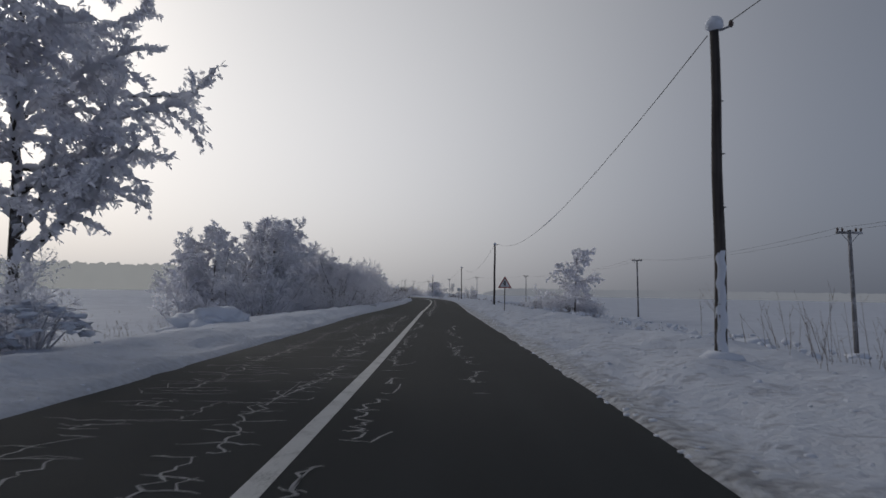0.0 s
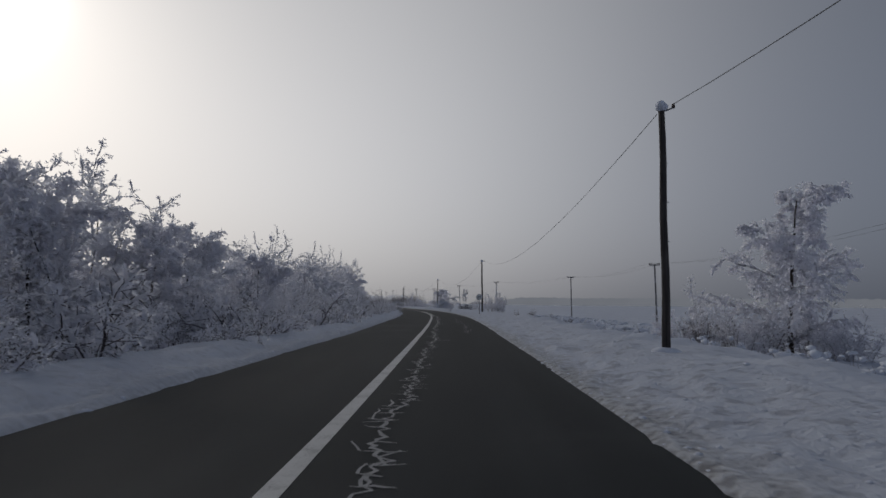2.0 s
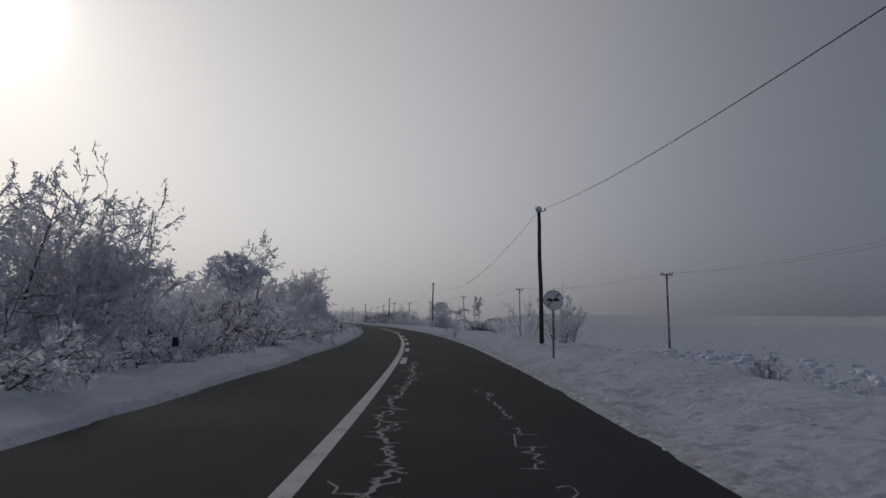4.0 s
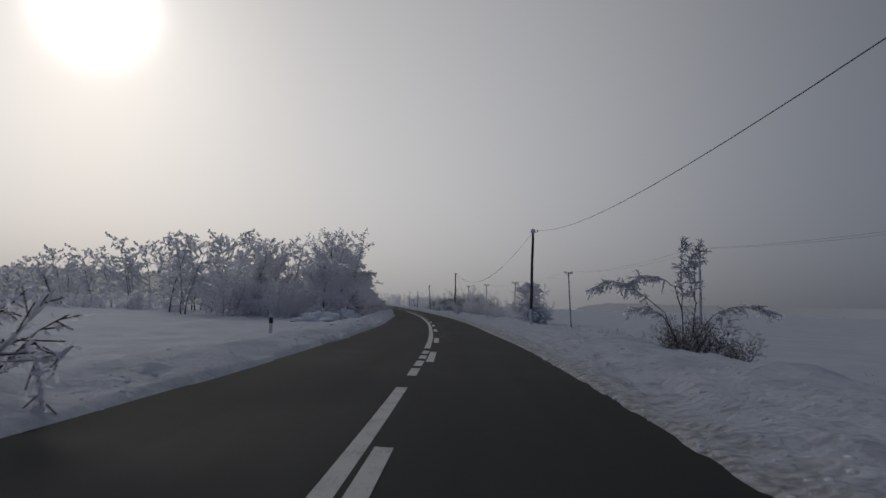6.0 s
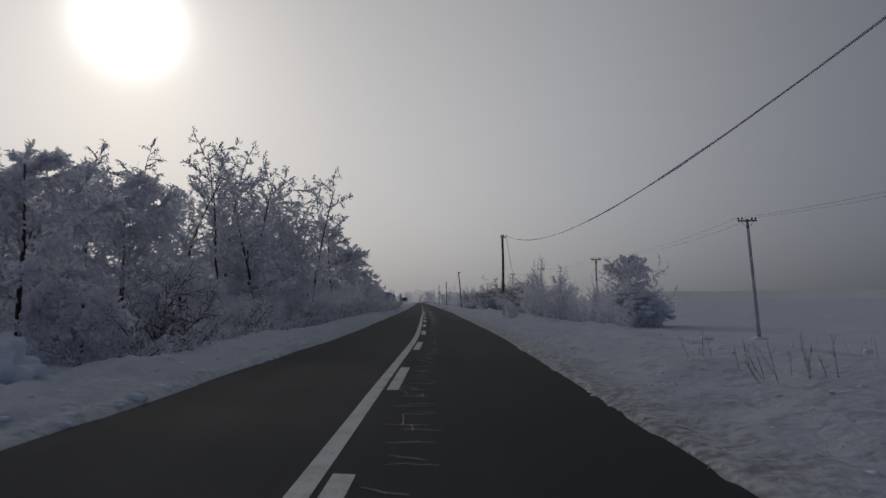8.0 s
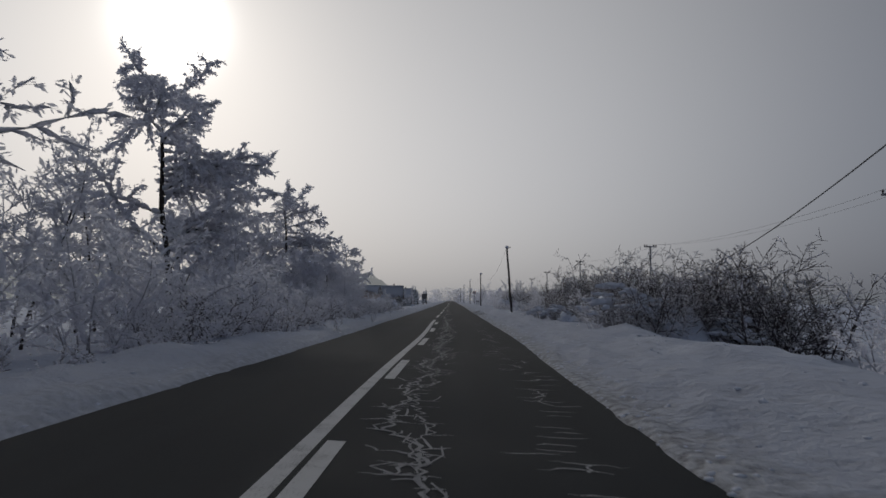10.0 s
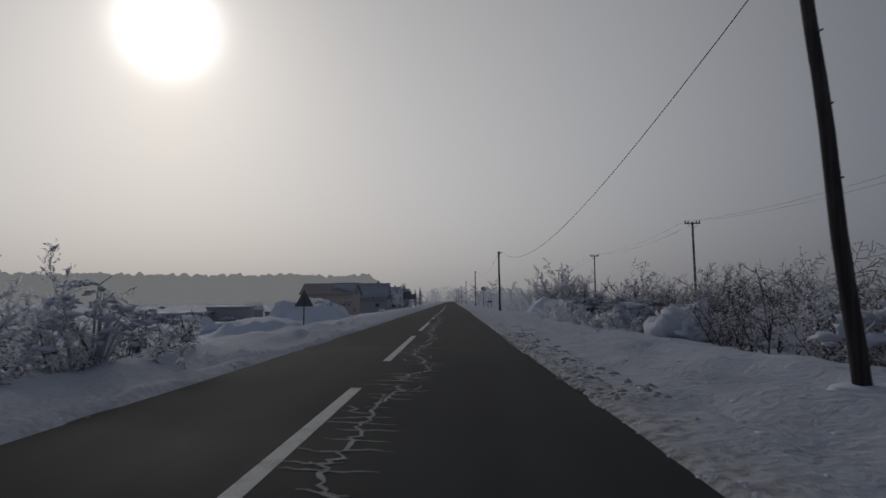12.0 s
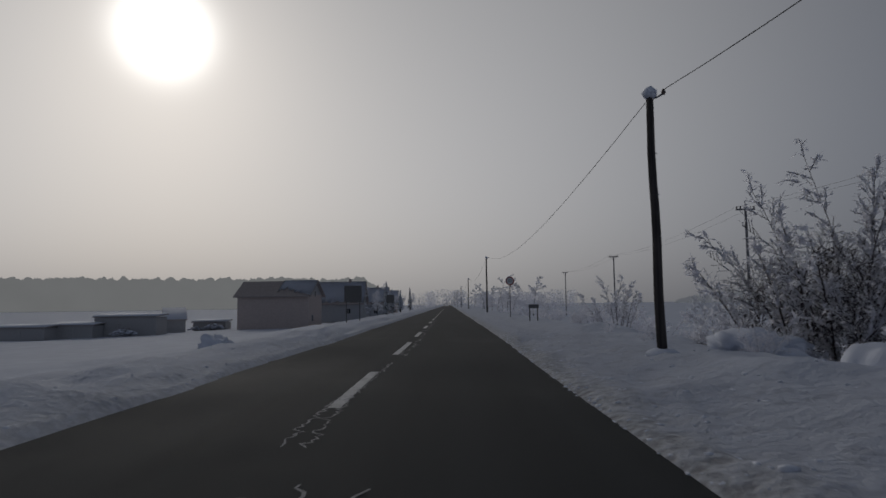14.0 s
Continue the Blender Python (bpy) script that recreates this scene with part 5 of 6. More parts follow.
# ---------- snow heaps, drifts and laden shrubs ----------
def snow_heap(x, y, sx, sy, sz, seed, label="smooth heap of drifted snow", lumps=3, turn=0.0):
    r = random.Random(seed)
    ob = thing("snow_heap", x, y, height_at(x, y), label, "snow heap", "snow heaps", turn)
    bm = bmesh.new()
    lump(bm, (0, 0, -sz * 0.1), (sx, sy, sz * 1.1), seed, 4, 0.75)
    part("mound", bm, "snow", ob, smooth=True)
    for i in range(lumps):
        a = r.random() * math.tau
        bm = bmesh.new()
        k = r.uniform(0.25, 0.5)
        lump(bm, (math.cos(a) * sx * 0.75, math.sin(a) * sy * 0.75, sz * 0.25), (sx * k, sy * k, sz * k * 1.1), seed + i + 1, 3, 0.5)
        part("lobe", bm, "snow", ob, smooth=True)
    return ob


HEAPS_NEAR = [(-8.85, 24.83, 1.3, 0.8, 0.55), (-10.46, 27.73, 1.5, 0.9, 0.5), (10.79, 62.93, 1.0, 0.7, 0.4), (12.87, 61.77, 1.1, 0.8, 0.35), (9.84, 82.60, 1.2, 0.8, 0.45), (11.92, 83.18, 1.3, 0.9, 0.5), (13.99, 84.91, 1.1, 0.9, 0.45), (8.24, 21.36, 1.4, 0.9, 0.4), (10.55, 23.10, 1.6, 1.0, 0.45), (11.44, 97.06, 1.0, 0.8, 0.35), (7.90, 110.94, 0.9, 0.8, 0.3)]
HEAPS_FIELD = [(-14.2, 241.6, 1.5, 1.4, 0.6), (-16.34, 169.28, 1.3, 1.2, 0.5), (-17.7, 180.8, 0.9, 0.9, 0.55), (-18.5, 181.6, 0.7, 0.7, 0.6), (-18.8, 245.6, 0.45, 0.5, 0.3)]
HEAPS_END = [(-52.6, 296.0, 1.8, 2.2, 0.9), (-47.45, 316.68, 0.45, 0.4, 0.4), (-29.45, 307.01, 2.2, 2.4, 1.0), (-27.54, 304.11, 1.8, 2.2, 1.1), (-30.87, 312.45, 1.3, 1.5, 0.6), (-33.13, 316.35, 1.0, 1.2, 0.5), (-23.11, 279.21, 1.6, 2.2, 0.8), (-25.18, 287.90, 1.7, 2.4, 0.9), (-20.82, 286.16, 2.0, 2.2, 0.9), (-24.6, 277.9, 1.0, 1.3, 0.85), (-22.9, 277.0, 1.2, 1.3, 0.65), (-25.9, 283.6, 1.1, 1.9, 0.75)]


def snow_bank(x, y, half_w, half_l, top, seed, turn, label="long rounded bank of dumped snow with twigs in it", tufts=((0.45, 0.3),)):
    """A long flat-topped bank of dumped snow with slumped ends and hollows."""
    base = height_at(x, y) - 0.1
    ob = thing("snow_bank", x, y, base, label, "snow bank", turn=turn)
    nx, ny = 34, 46
    verts, faces = [], []
    for j in range(ny + 1):
        for i in range(nx + 1):
            p, q = 2 * i / nx - 1, 2 * j / ny - 1
            d = (abs(p) ** 2.1 + abs(q) ** 2.1) ** (1 / 2.1)
            wob = 0.26 * noise.noise((p * 1.8 + seed, q * 2.2, 0.0)) + 0.12 * noise.noise((p * 5, q * 6, seed))
            f = max(0.0, min(1.0, (1.0 - d + wob) / 0.7))
            f = f * f * (3 - 2 * f)
            dip = 0.92 + 0.24 * noise.noise((p * 1.5, q * 2.3, seed + 4.0)) + 0.10 * noise.noise((p * 5, q * 6, seed))
            verts.append((p * half_w, q * half_l, f * dip * (top - base) - 0.05))
    for j in range(ny):
        for i in range(nx):
            k = j * (nx + 1) + i
            faces.append((k, k + 1, k + nx + 2, k + nx + 1))
    part_mesh("mound", mesh_of("mound", verts, faces), "snow", ob, smooth=True)
    r = random.Random(seed)
    for cx, cy in tufts:
        for i in range(9):
            foot = Vector((cx * half_w + r.gauss(0, 0.3), cy * half_l + r.gauss(0, 0.4), 0.72 * (top - base)))
            tip = foot + Vector((r.gauss(0.4, 0.3), r.gauss(0, 0.4), r.uniform(0.2, 0.5)))
            bm = bmesh.new()
            tube(bm, [foot, foot.lerp(tip, 0.5) + Vector((0, 0, 0.1)), tip], [0.02, 0.016, 0.006], 4)
            part("twig", bm, "bark", ob, "dark twig")
    return ob


snow_bank(-47.2, 300.3, 3.6, 5.0, 1.5, 3, -14, tufts=((0.45, 0.3), (0.1, -0.2), (0.5, -0.1)))
snow_bank(-43.4, 287.2, 2.8, 3.6, 0.5, 8, -10, "low rounded bank of dumped snow beside the road", ())
for i, (x, y, w, l, top) in enumerate(((-29.7, 306.3, 3.3, 4.4, 1.45), (-31.9, 311.6, 1.2, 1.8, 0.55), (-26.6, 304.0, 2.2, 3.0, 1.0), (-25.2, 288.0, 1.6, 2.8, 0.8), (-28.3, 296.8, 2.3, 3.6, 0.95), (-24.9, 299.5, 2.6, 4.2, 1.3), (-22.6, 277.5, 1.5, 2.4, 0.7), (-14.6, 240.4, 1.8, 2.2, 0.9))):
    snow_bank(x, y, w, l, top, 11 + i, 14, "rounded snow drift lying against the brush", ())
for i, (x, y, sx, sy, sz) in enumerate(HEAPS_NEAR + HEAPS_FIELD + HEAPS_END):
    snow_heap(x, y, sx, sy, sz, i + 1)


def laden_shrub(x, y, w, h, seed):
    """A shrub crushed under pads of snow."""
    r = random.Random(seed)
    ob = thing("laden_shrub", x, y, height_at(x, y), "low shrub weighed down by thick pads of snow", "shrub", "snow-laden shrubs")
    for i in range(16):
        a, s = r.random() * math.tau, r.random() ** 0.5
        top = h * (1 - 0.6 * s * s) * r.uniform(0.75, 1.05)
        foot = Vector((math.cos(a) * 0.2, math.sin(a) * 0.2, -0.1))
        tip = Vector((math.cos(a) * s * w, math.sin(a) * s * w, top))
        end = tip + Vector((math.cos(a) * 0.35, math.sin(a) * 0.35, r.uniform(-0.35, 0.2)))
        bm = bmesh.new()
        tube(bm, [foot, foot.lerp(tip, 0.5) + Vector((0, 0, 0.15 * h)), tip, end], [0.022, 0.018, 0.013, 0.006], 5)
        part("stem", bm, "twig", ob)
    for i in range(38):
        a, s = i * 2.4 + r.uniform(-0.5, 0.5), ((i + 0.5) / 38) ** 0.5
        k = r.uniform(0.06, 0.17) * w
        spot = Vector((math.cos(a) * s * w, math.sin(a) * s * w, h * (1 - 0.72 * s * s) * r.uniform(0.86, 1.04)))
        bm = bmesh.new()
        lump(bm, spot, (k * r.uniform(1.0, 1.6), k * r.uniform(0.7, 1.1), k * r.uniform(0.35, 0.6)), seed + i, 2, 1.3)
        part("snow_pad", bm, "snow", ob, "thick pad of snow", True)
    plant(brush_kinds if x < -10 and h < 1.4 else foot_kinds if y > 290 else fine_kinds, x, y, h * (0.4 if y > 290 else 0.26), seed * 13, 1.0, 0.05)
    return ob


LADEN = [(-16.8, 240.6, 1.6, 1.75), (-14.9, 240.2, 1.3, 1.6), (-15.54, 245.82, 1.3, 1.6), (-13.4, 242.37, 1.4, 1.8), (-12.8, 239.6, 1.2, 1.5), (-20.6, 251.2, 0.8, 0.65), (-19.6, 248.9, 0.8, 0.75), (-3.0, 231.6, 2.4, 3.3), (-1.4, 233.0, 2.0, 2.6), (-19.3, 177.2, 1.0, 1.05), (-18.7, 178.8, 1.0, 1.0), (-18.2, 177.4, 0.8, 0.7), (10.6, 79.5, 0.8, 0.55), (9.4, 86.5, 0.9, 0.6), (11.22, 84.33, 0.9, 0.6), (-7.81, 12.21, 0.9, 0.9), (-9.08, 11.75, 1.0, 1.05), (-18.86, 257.87, 0.8, 0.8)]
LADEN_END = [(-22.6, 268.6, 1.1, 1.0), (-25.4, 282.4, 1.2, 1.1), (-24.6, 286.0, 1.4, 1.3), (-28.0, 293.2, 1.1, 1.3), (-27.0, 294.4, 1.5, 1.9), (-26.0, 293.2, 1.5, 1.9), (-26.2, 295.4, 1.5, 1.3), (-28.6, 299.4, 1.3, 1.1), (-34.9, 266.6, 0.8, 1.5), (-36.6, 270.2, 0.9, 1.1), (-25.74, 301.22, 1.3, 1.4), (-21.47, 271.11, 1.0, 1.0), (-23.48, 277.48, 1.1, 1.1)]
for i, (x, y, w, h) in enumerate(LADEN + LADEN_END):
    laden_shrub(x, y, w, h, 100 + 20 * i)


# ---------- dry weeds ----------
def weeds(x0, x1, y0, y1, count, tall, seed, label):
    r = random.Random(seed)
    verts, faces = [], []
    for i in range(count):
        x, y = r.uniform(x0, x1), r.uniform(y0, y1)
        z = height_at(x, y) - 0.05
        lean = Vector((r.gauss(-0.22, 0.22), r.gauss(0, 0.2), 1)).normalized()
        p, h = Vector((x, y, z)), tall * r.uniform(0.4, 1.15)
        stalks = [(p, p + lean * h, 0.0048)]
        for k in range(r.randint(1, 4)):
            f = r.uniform(0.4, 0.9)
            b = p + lean * h * f
            stalks.append((b, b + (lean + Vector((r.gauss(0, 0.5), r.gauss(0, 0.5), 0.1))).normalized() * h * 0.22, 0.003))
        for a, b, w in stalks:
            k = len(verts)
            for q, ww in ((a, w), (b, w * 0.4)):
                for j in range(3):
                    verts.append(q + Vector((math.cos(j * 2.1) * ww, math.sin(j * 2.1) * ww, 0)))
            for j in range(3):
                faces.append((k + j, k + (j + 1) % 3, k + 3 + (j + 1) % 3, k + 3 + j))
    ob = new("dry_weeds", mesh_of("dry_weeds", verts, faces))
    ob.data.materials.append(M["dry_stalk"])
    tagged(ob, label, "weeds", kind="stuff")


weeds(5.4, 9.0, 9.0, 14.0, 48, 1.25, 1, "tall dry brown stalks sticking out of the snow")
weeds(6.6, 13.5, 16.0, 72.0, 420, 0.5, 8, "brushwood and dry stalks among lumps of snow")
weeds(8.8, 17.5, 9.2, 34.7, 120, 0.6, 2, "short dry stalks in the snowy ditch")
weeds(0.4, 10.2, 165.8, 200.0, 260, 0.75, 3, "reeds and dry stalks standing in the snowy field")
weeds(-6.4, -5.5, 181.0, 182.4, 16, 0.62, 31, "clump of tall dry stalks at the edge of the snowy field")
weeds(-6.8, -6.2, 183.5, 184.2, 4, 0.55, 32, "a few dry stalks standing in the snow")
weeds(7.1, 15.1, 76.2, 94.7, 160, 0.5, 4, "twigs and stalks poking through drifted snow")
weeds(8.2, 15.5, 86.0, 114.0, 420, 0.34, 33, "dark twigs of cut brush poking through the snow")
weeds(-16.0, -10.2, 20.8, 39.3, 150, 0.55, 5, "dry stalks in the snow before the hedge")
weeds(9.2, 34.6, 109.8, 162.3, 400, 0.3, 6, "stubble showing through the snow of the field")
weeds(-69.1, -16.0, 11.5, 69.3, 500, 0.3, 7, "stubble showing through the snow of the far field")


# ---------- clods of ploughed snow ----------
def clods(count, y0, y1, u0, u1, size, seed, label, pull=1.8, mat="snow"):
    r = random.Random(seed)
    ico = bmesh.new()
    bmesh.ops.create_icosphere(ico, subdivisions=1, radius=1)
    base = [v.co.copy() for v in ico.verts]
    tri = [tuple(v.index for v in f.verts) for f in ico.faces]
    ico.free()
    verts, faces = [], []
    for i in range(count):
        y = r.uniform(y0, y1)
        edge = float(np.interp(y, _ey, _right if u0 > 0 else _left))
        u = edge + u0 + (u1 - u0) * r.random() ** pull
        x = beside(y, u)
        s = size * r.uniform(0.3, 1.0) ** 1.5
        o = Vector((x, y, max(height_at(x, y), 0.0) - s * 0.28))
        b = len(verts)
        sc = Vector((r.uniform(0.8, 1.5), r.uniform(0.8, 1.5), r.uniform(0.4, 0.8))) * s
        for v in base:
            k = r.uniform(0.6, 1.3)
            verts.append(o + Vector((v.x * sc.x, v.y * sc.y, v.z * sc.z)) * k)
        faces.extend(tuple(b + j for j in t) for t in tri)
    ob = new("snow_clods", mesh_of("snow_clods", verts, faces))
    ob.data.materials.append(M[mat])
    ob.data.polygons.foreach_set("use_smooth", [True] * len(ob.data.polygons))
    tagged(ob, label, "snow clods", kind="stuff")


clods(5200, -2, 325, 0.04, 3.6, 0.05, 1, "grey clods of ploughed snow along the verge")
clods(2000, -2, 325, -0.06, -2.0, 0.05, 2, "clods of ploughed snow along the bank")
clods(420, 148, 190, -0.1, -2.4, 0.12, 7, "rough lumps of snow thrown up on the bank")
clods(900, 216, 325, 0.02, 0.8, 0.045, 3, "dirty slush thrown up at the road's edge")


clods(560, 14, 114, 3.9, 9.4, 0.16, 4, "lumps of drifted snow over the brushwood in the ditch", 1.0)
clods(520, 266, 281, 0.01, 0.9, 0.085, 6, "brown earthy slush churned up at the road's edge", 1.3, "dirty_slush")
ditch = [(beside(60 + 2.1 * i, 8.4 + 4.4 * ((i * 0.618) % 1)), 60 + 1.25 * i, 0.07 + 0.03 * (i % 4), i * 67) for i in range(32)]
scatter("brushwood", brush_kinds, ditch, "dark cut brushwood lying in the snowy ditch", "brushwood")
clods(260, 84, 116, 5.0, 11.5, 0.2, 8, "lumps of snow over the cut brush in the ditch", 1.0)
clods(160, 150, 215, 2.7, 8.0, 0.12, 5, "lumps of drifted snow beyond the verge")


# ---------- frozen cracks and streaks on the asphalt ----------
def frost_streaks():
    r = random.Random(3)
    verts, faces = [], []

    def strip(points, widths):
        b = len(verts)
        for i, ((u, y), w) in enumerate(zip(points, widths)):
            u0, y0 = points[max(i - 1, 0)]
            u1, y1 = points[min(i + 1, len(points) - 1)]
            d = Vector((u1 - u0, y1 - y0)).normalized()
            for s in (-1, 1):
                uu, yy = u - d.y * w * s, y + d.x * w * s
                verts.append((beside(yy, uu), yy, 0.0185 - 0.004 * abs(uu)))
        for i in range(len(points) - 1):
            faces.append((b + 2 * i, b + 2 * i + 1, b + 2 * i + 3, b + 2 * i + 2))

    def crack(y0, y1, u, amp, width, reach, gap=0.5, lace=0.5, skip=0.1):
        """A jagged seam with thin crosswise lines; lace joins their ends into a net."""
        y, uu, last = y0, u, None
        while y < y1:
            left = uu - reach * r.uniform(0.25, 1.0) * (1 if r.random() < 0.75 else 0.2)
            right = uu + reach * r.uniform(0.25, 1.0) * (1 if r.random() < 0.75 else 0.2)
            n = max(4, int((right - left) / 0.07))
            tilt = r.gauss(0, 0.06)
            line, w = [], []
            yy = 0.0
            for k in range(n + 1):
                yy = yy * 0.8 + r.gauss(0, 0.022)
                line.append((left + (right - left) * k / n, y + yy + tilt * (k / n - 0.5)))
                w.append(width * 0.9 * math.sin(math.pi * (k + 0.3) / (n + 0.6)) * r.uniform(0.35, 1.3) + 0.002)
            strip(line, w)
            nxt = y + gap * r.uniform(0.35, 1.5)
            goal = uu + (u - uu) * 0.3 + r.gauss(0, amp)
            if r.random() > skip:
                seam, sw, m = [], [], max(3, int((nxt - y) / 0.08))
                for k in range(m + 1):
                    seam.append((uu + (goal - uu) * k / m + (r.gauss(0, 0.045) if 0 < k < m else 0), y + (nxt - y) * k / m))
                    sw.append(width * r.uniform(0.5, 1.6))
                strip(seam, sw)
            if r.random() < lace:
                k = r.randrange(len(line))
                a, b = line[k], (line[k][0] + r.gauss(0, 0.12), nxt)
                mid = ((a[0] + b[0]) / 2 + r.gauss(0, 0.07), (a[1] + b[1]) / 2)
                strip([a, mid, b], [width * 0.7, width * r.uniform(0.4, 1.0), width * 0.5])
            uu, y = goal, nxt

    crack(-3, 34, -0.62, 0.07, 0.013, 0.45, 0.36, 0.5, 0.2)
    crack(0, 36, -2.05, 0.10, 0.011, 0.80, 0.32, 0.5, 0.25)
    crack(0, 22, -1.4, 0.16, 0.009, 0.6, 1.4, 0.2, 0.6)
    crack(2, 26, 0.42, 0.07, 0.014, 0.2, 0.7, 0.4, 0.4)
    crack(8, 24, 1.7, 0.1, 0.012, 0.25, 0.8, 0.4, 0.5)
    crack(34, 105, 0.55, 0.05, 0.020, 0.26, 0.32, 0.5, 0.05)
    crack(70, 98, 2.0, 0.08, 0.013, 0.2, 0.8, 0.4, 0.5)
    crack(152, 206, 0.62, 0.05, 0.008, 0.32, 0.45, 0.15, 0.75)
    crack(206, 256, 0.78, 0.09, 0.019, 0.34, 0.34, 0.9, 0.05)
    crack(214, 256, 0.95, 0.12, 0.012, 0.30, 0.4, 0.8, 0.2)
    crack(214, 250, 2.30, 0.12, 0.012, 0.38, 0.4, 0.15, 0.85)
    crack(256, 285, 0.58, 0.07, 0.019, 0.55, 0.34, 0.4, 0.05)
    crack(285, 304, 0.50, 0.08, 0.016, 0.50, 0.36, 0.9, 0.1)
    crack(293.6, 299.0, -0.07, 0.012, 0.014, 0.03, 0.5, 0.1, 0.0)
    crack(305.4, 313.0, 0.13, 0.012, 0.012, 0.03, 0.7, 0.0, 0.0)
    crack(305.4, 307.6, -0.09, 0.01, 0.011, 0.02, 0.6, 0.0, 0.0)
    crack(284, 300, 2.3, 0.12, 0.010, 0.30, 0.9, 0.0, 0.9)
    crack(315, 345, 0.25, 0.06, 0.011, 0.15, 0.9, 0.3, 0.3)
    ob = new("frost_streaks", mesh_of("frost_streaks", verts, faces))
    ob.data.materials.append(M["streak"])
    tagged(ob, "white frozen cracks branching across the asphalt", "frost streaks", kind="stuff")


frost_streaks()


# ---------- the village ahead ----------
def window(parent, x, y, z, w, h, face="y"):
    fr = part("window", box(bmesh.new(), x - w / 2, x + w / 2, y - 0.05, y + 0.02, z - h / 2, z + h / 2, 0.01) if face == "y" else box(bmesh.new(), x - 0.02, x + 0.05, y - w / 2, y + w / 2, z - h / 2, z + h / 2, 0.01), "haze_pale_wood", parent)
    for s in (-1, 1):
        if face == "y":
            bm = box(bmesh.new(), x + s * w * 0.24 - w * 0.19, x + s * w * 0.24 + w * 0.19, y - 0.056, y - 0.052, z - h * 0.42, z + h * 0.42)
        else:
            bm = box(bmesh.new(), x + 0.052, x + 0.056, y + s * w * 0.24 - w * 0.19, y + s * w * 0.24 + w * 0.19, z - h * 0.42, z + h * 0.42)
        part("pane", bm, "glass", fr)
    return fr


def house(x, y, turn, w, d, eave, ridge, wall, label, snow=1.0, roof="tiles", openings=(), chimney=False):
    """A gabled house: the ridge runs along w, the gables close its ends."""
    z = height_at(x, y) - 0.1
    ob = thing("house", x, y, z, label, "house", "houses of the village", turn)
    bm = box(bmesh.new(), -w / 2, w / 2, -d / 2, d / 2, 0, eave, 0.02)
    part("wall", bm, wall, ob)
    for s in (-1, 1):
        bm = bmesh.new()
        a = [bm.verts.new((s * w / 2 - s * t, yy, zz)) for t in (0, 0.25) for yy, zz in ((-d / 2, eave), (d / 2, eave), (0, ridge))]
        bm.faces.new(a[:3])
        bm.faces.new(a[3:][::-1])
        for i in range(3):
            bm.faces.new((a[i], a[(i + 1) % 3], a[3 + (i + 1) % 3], a[3 + i]))
        bmesh.ops.recalc_face_normals(bm, faces=bm.faces)
        part("gable", bm, "haze_pale_wood" if wall != "plaster" else wall, ob)
    over, slope = 0.55, (ridge - eave) / (d / 2)
    for s in (-1, 1):
        bm = bmesh.new()
        e = (-w / 2 - over, w / 2 + over)
        low = (s * (d / 2 + over), eave - slope * over)
        v = [bm.verts.new((xx, yy, zz + t)) for t in (0, 0.16) for xx, (yy, zz) in ((e[0], low), (e[1], low), (e[1], (0, ridge)), (e[0], (0, ridge)))]
        bm.faces.new(v[:4])
        bm.faces.new(v[4:][::-1])
        for i in range(4):
            bm.faces.new((v[i], v[(i + 1) % 4], v[4 + (i + 1) % 4], v[4 + i]))
        bmesh.ops.recalc_face_normals(bm, faces=bm.faces)
        slab = part("roof_slope", bm, roof, ob)
        # snow lying on the slope, with ragged edges
        r = random.Random(int(w * 10 + s))
        n = 14
        bm = bmesh.new()
        rows = []
        x0 = e[0] if snow >= 1 else e[1] - (e[1] - e[0]) * snow
        for i in range(n + 1):
            xx = x0 + (e[1] - x0) * i / n
            cut = r.uniform(0.0, 0.12) if snow >= 1 else r.uniform(0.15, 0.75) * (1 - i / n)
            col = []
            for j in range(4):
                f = cut + (1 - cut) * j / 3
                col.append(bm.verts.new((xx, low[0] * (1 - f), low[1] + (ridge - low[1]) * f + 0.17 + 0.14 * math.sin(math.pi * (0.25 + 0.5 * j / 3)))))
            rows.append(col)
        for c0, c1 in zip(rows, rows[1:]):
            for j in range(3):
                bm.faces.new((c0[j], c1[j], c1[j + 1], c0[j + 1]))
        bmesh.ops.solidify(bm, geom=bm.faces[:], thickness=0.13)
        part("roof_snow", bm, "snow", slab, "snow lying on the slope", True)
    for face, xx, zz, ww, hh in openings:
        if face == "front":
            window(ob, xx, -d / 2, zz, ww, hh)
        else:
            window(ob, w / 2, xx, zz, ww, hh, "x")
    if chimney:
        part("chimney", box(bmesh.new(), w * 0.2 - 0.25, w * 0.2 + 0.25, -0.25, 0.25, ridge - 0.4, ridge + 0.8, 0.02), "brick", ob)
    return ob


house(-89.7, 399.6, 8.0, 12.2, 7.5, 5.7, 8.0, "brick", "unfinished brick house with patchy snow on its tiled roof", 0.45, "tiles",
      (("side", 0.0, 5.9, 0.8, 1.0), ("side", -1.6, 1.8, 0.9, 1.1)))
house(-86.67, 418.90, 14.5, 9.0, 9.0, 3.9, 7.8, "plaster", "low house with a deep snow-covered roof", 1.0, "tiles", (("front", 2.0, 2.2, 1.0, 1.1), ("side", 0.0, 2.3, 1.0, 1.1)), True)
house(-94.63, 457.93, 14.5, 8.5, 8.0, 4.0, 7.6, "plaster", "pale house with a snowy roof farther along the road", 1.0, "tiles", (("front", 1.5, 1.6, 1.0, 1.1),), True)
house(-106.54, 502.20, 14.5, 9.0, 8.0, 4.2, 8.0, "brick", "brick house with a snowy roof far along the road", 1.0)


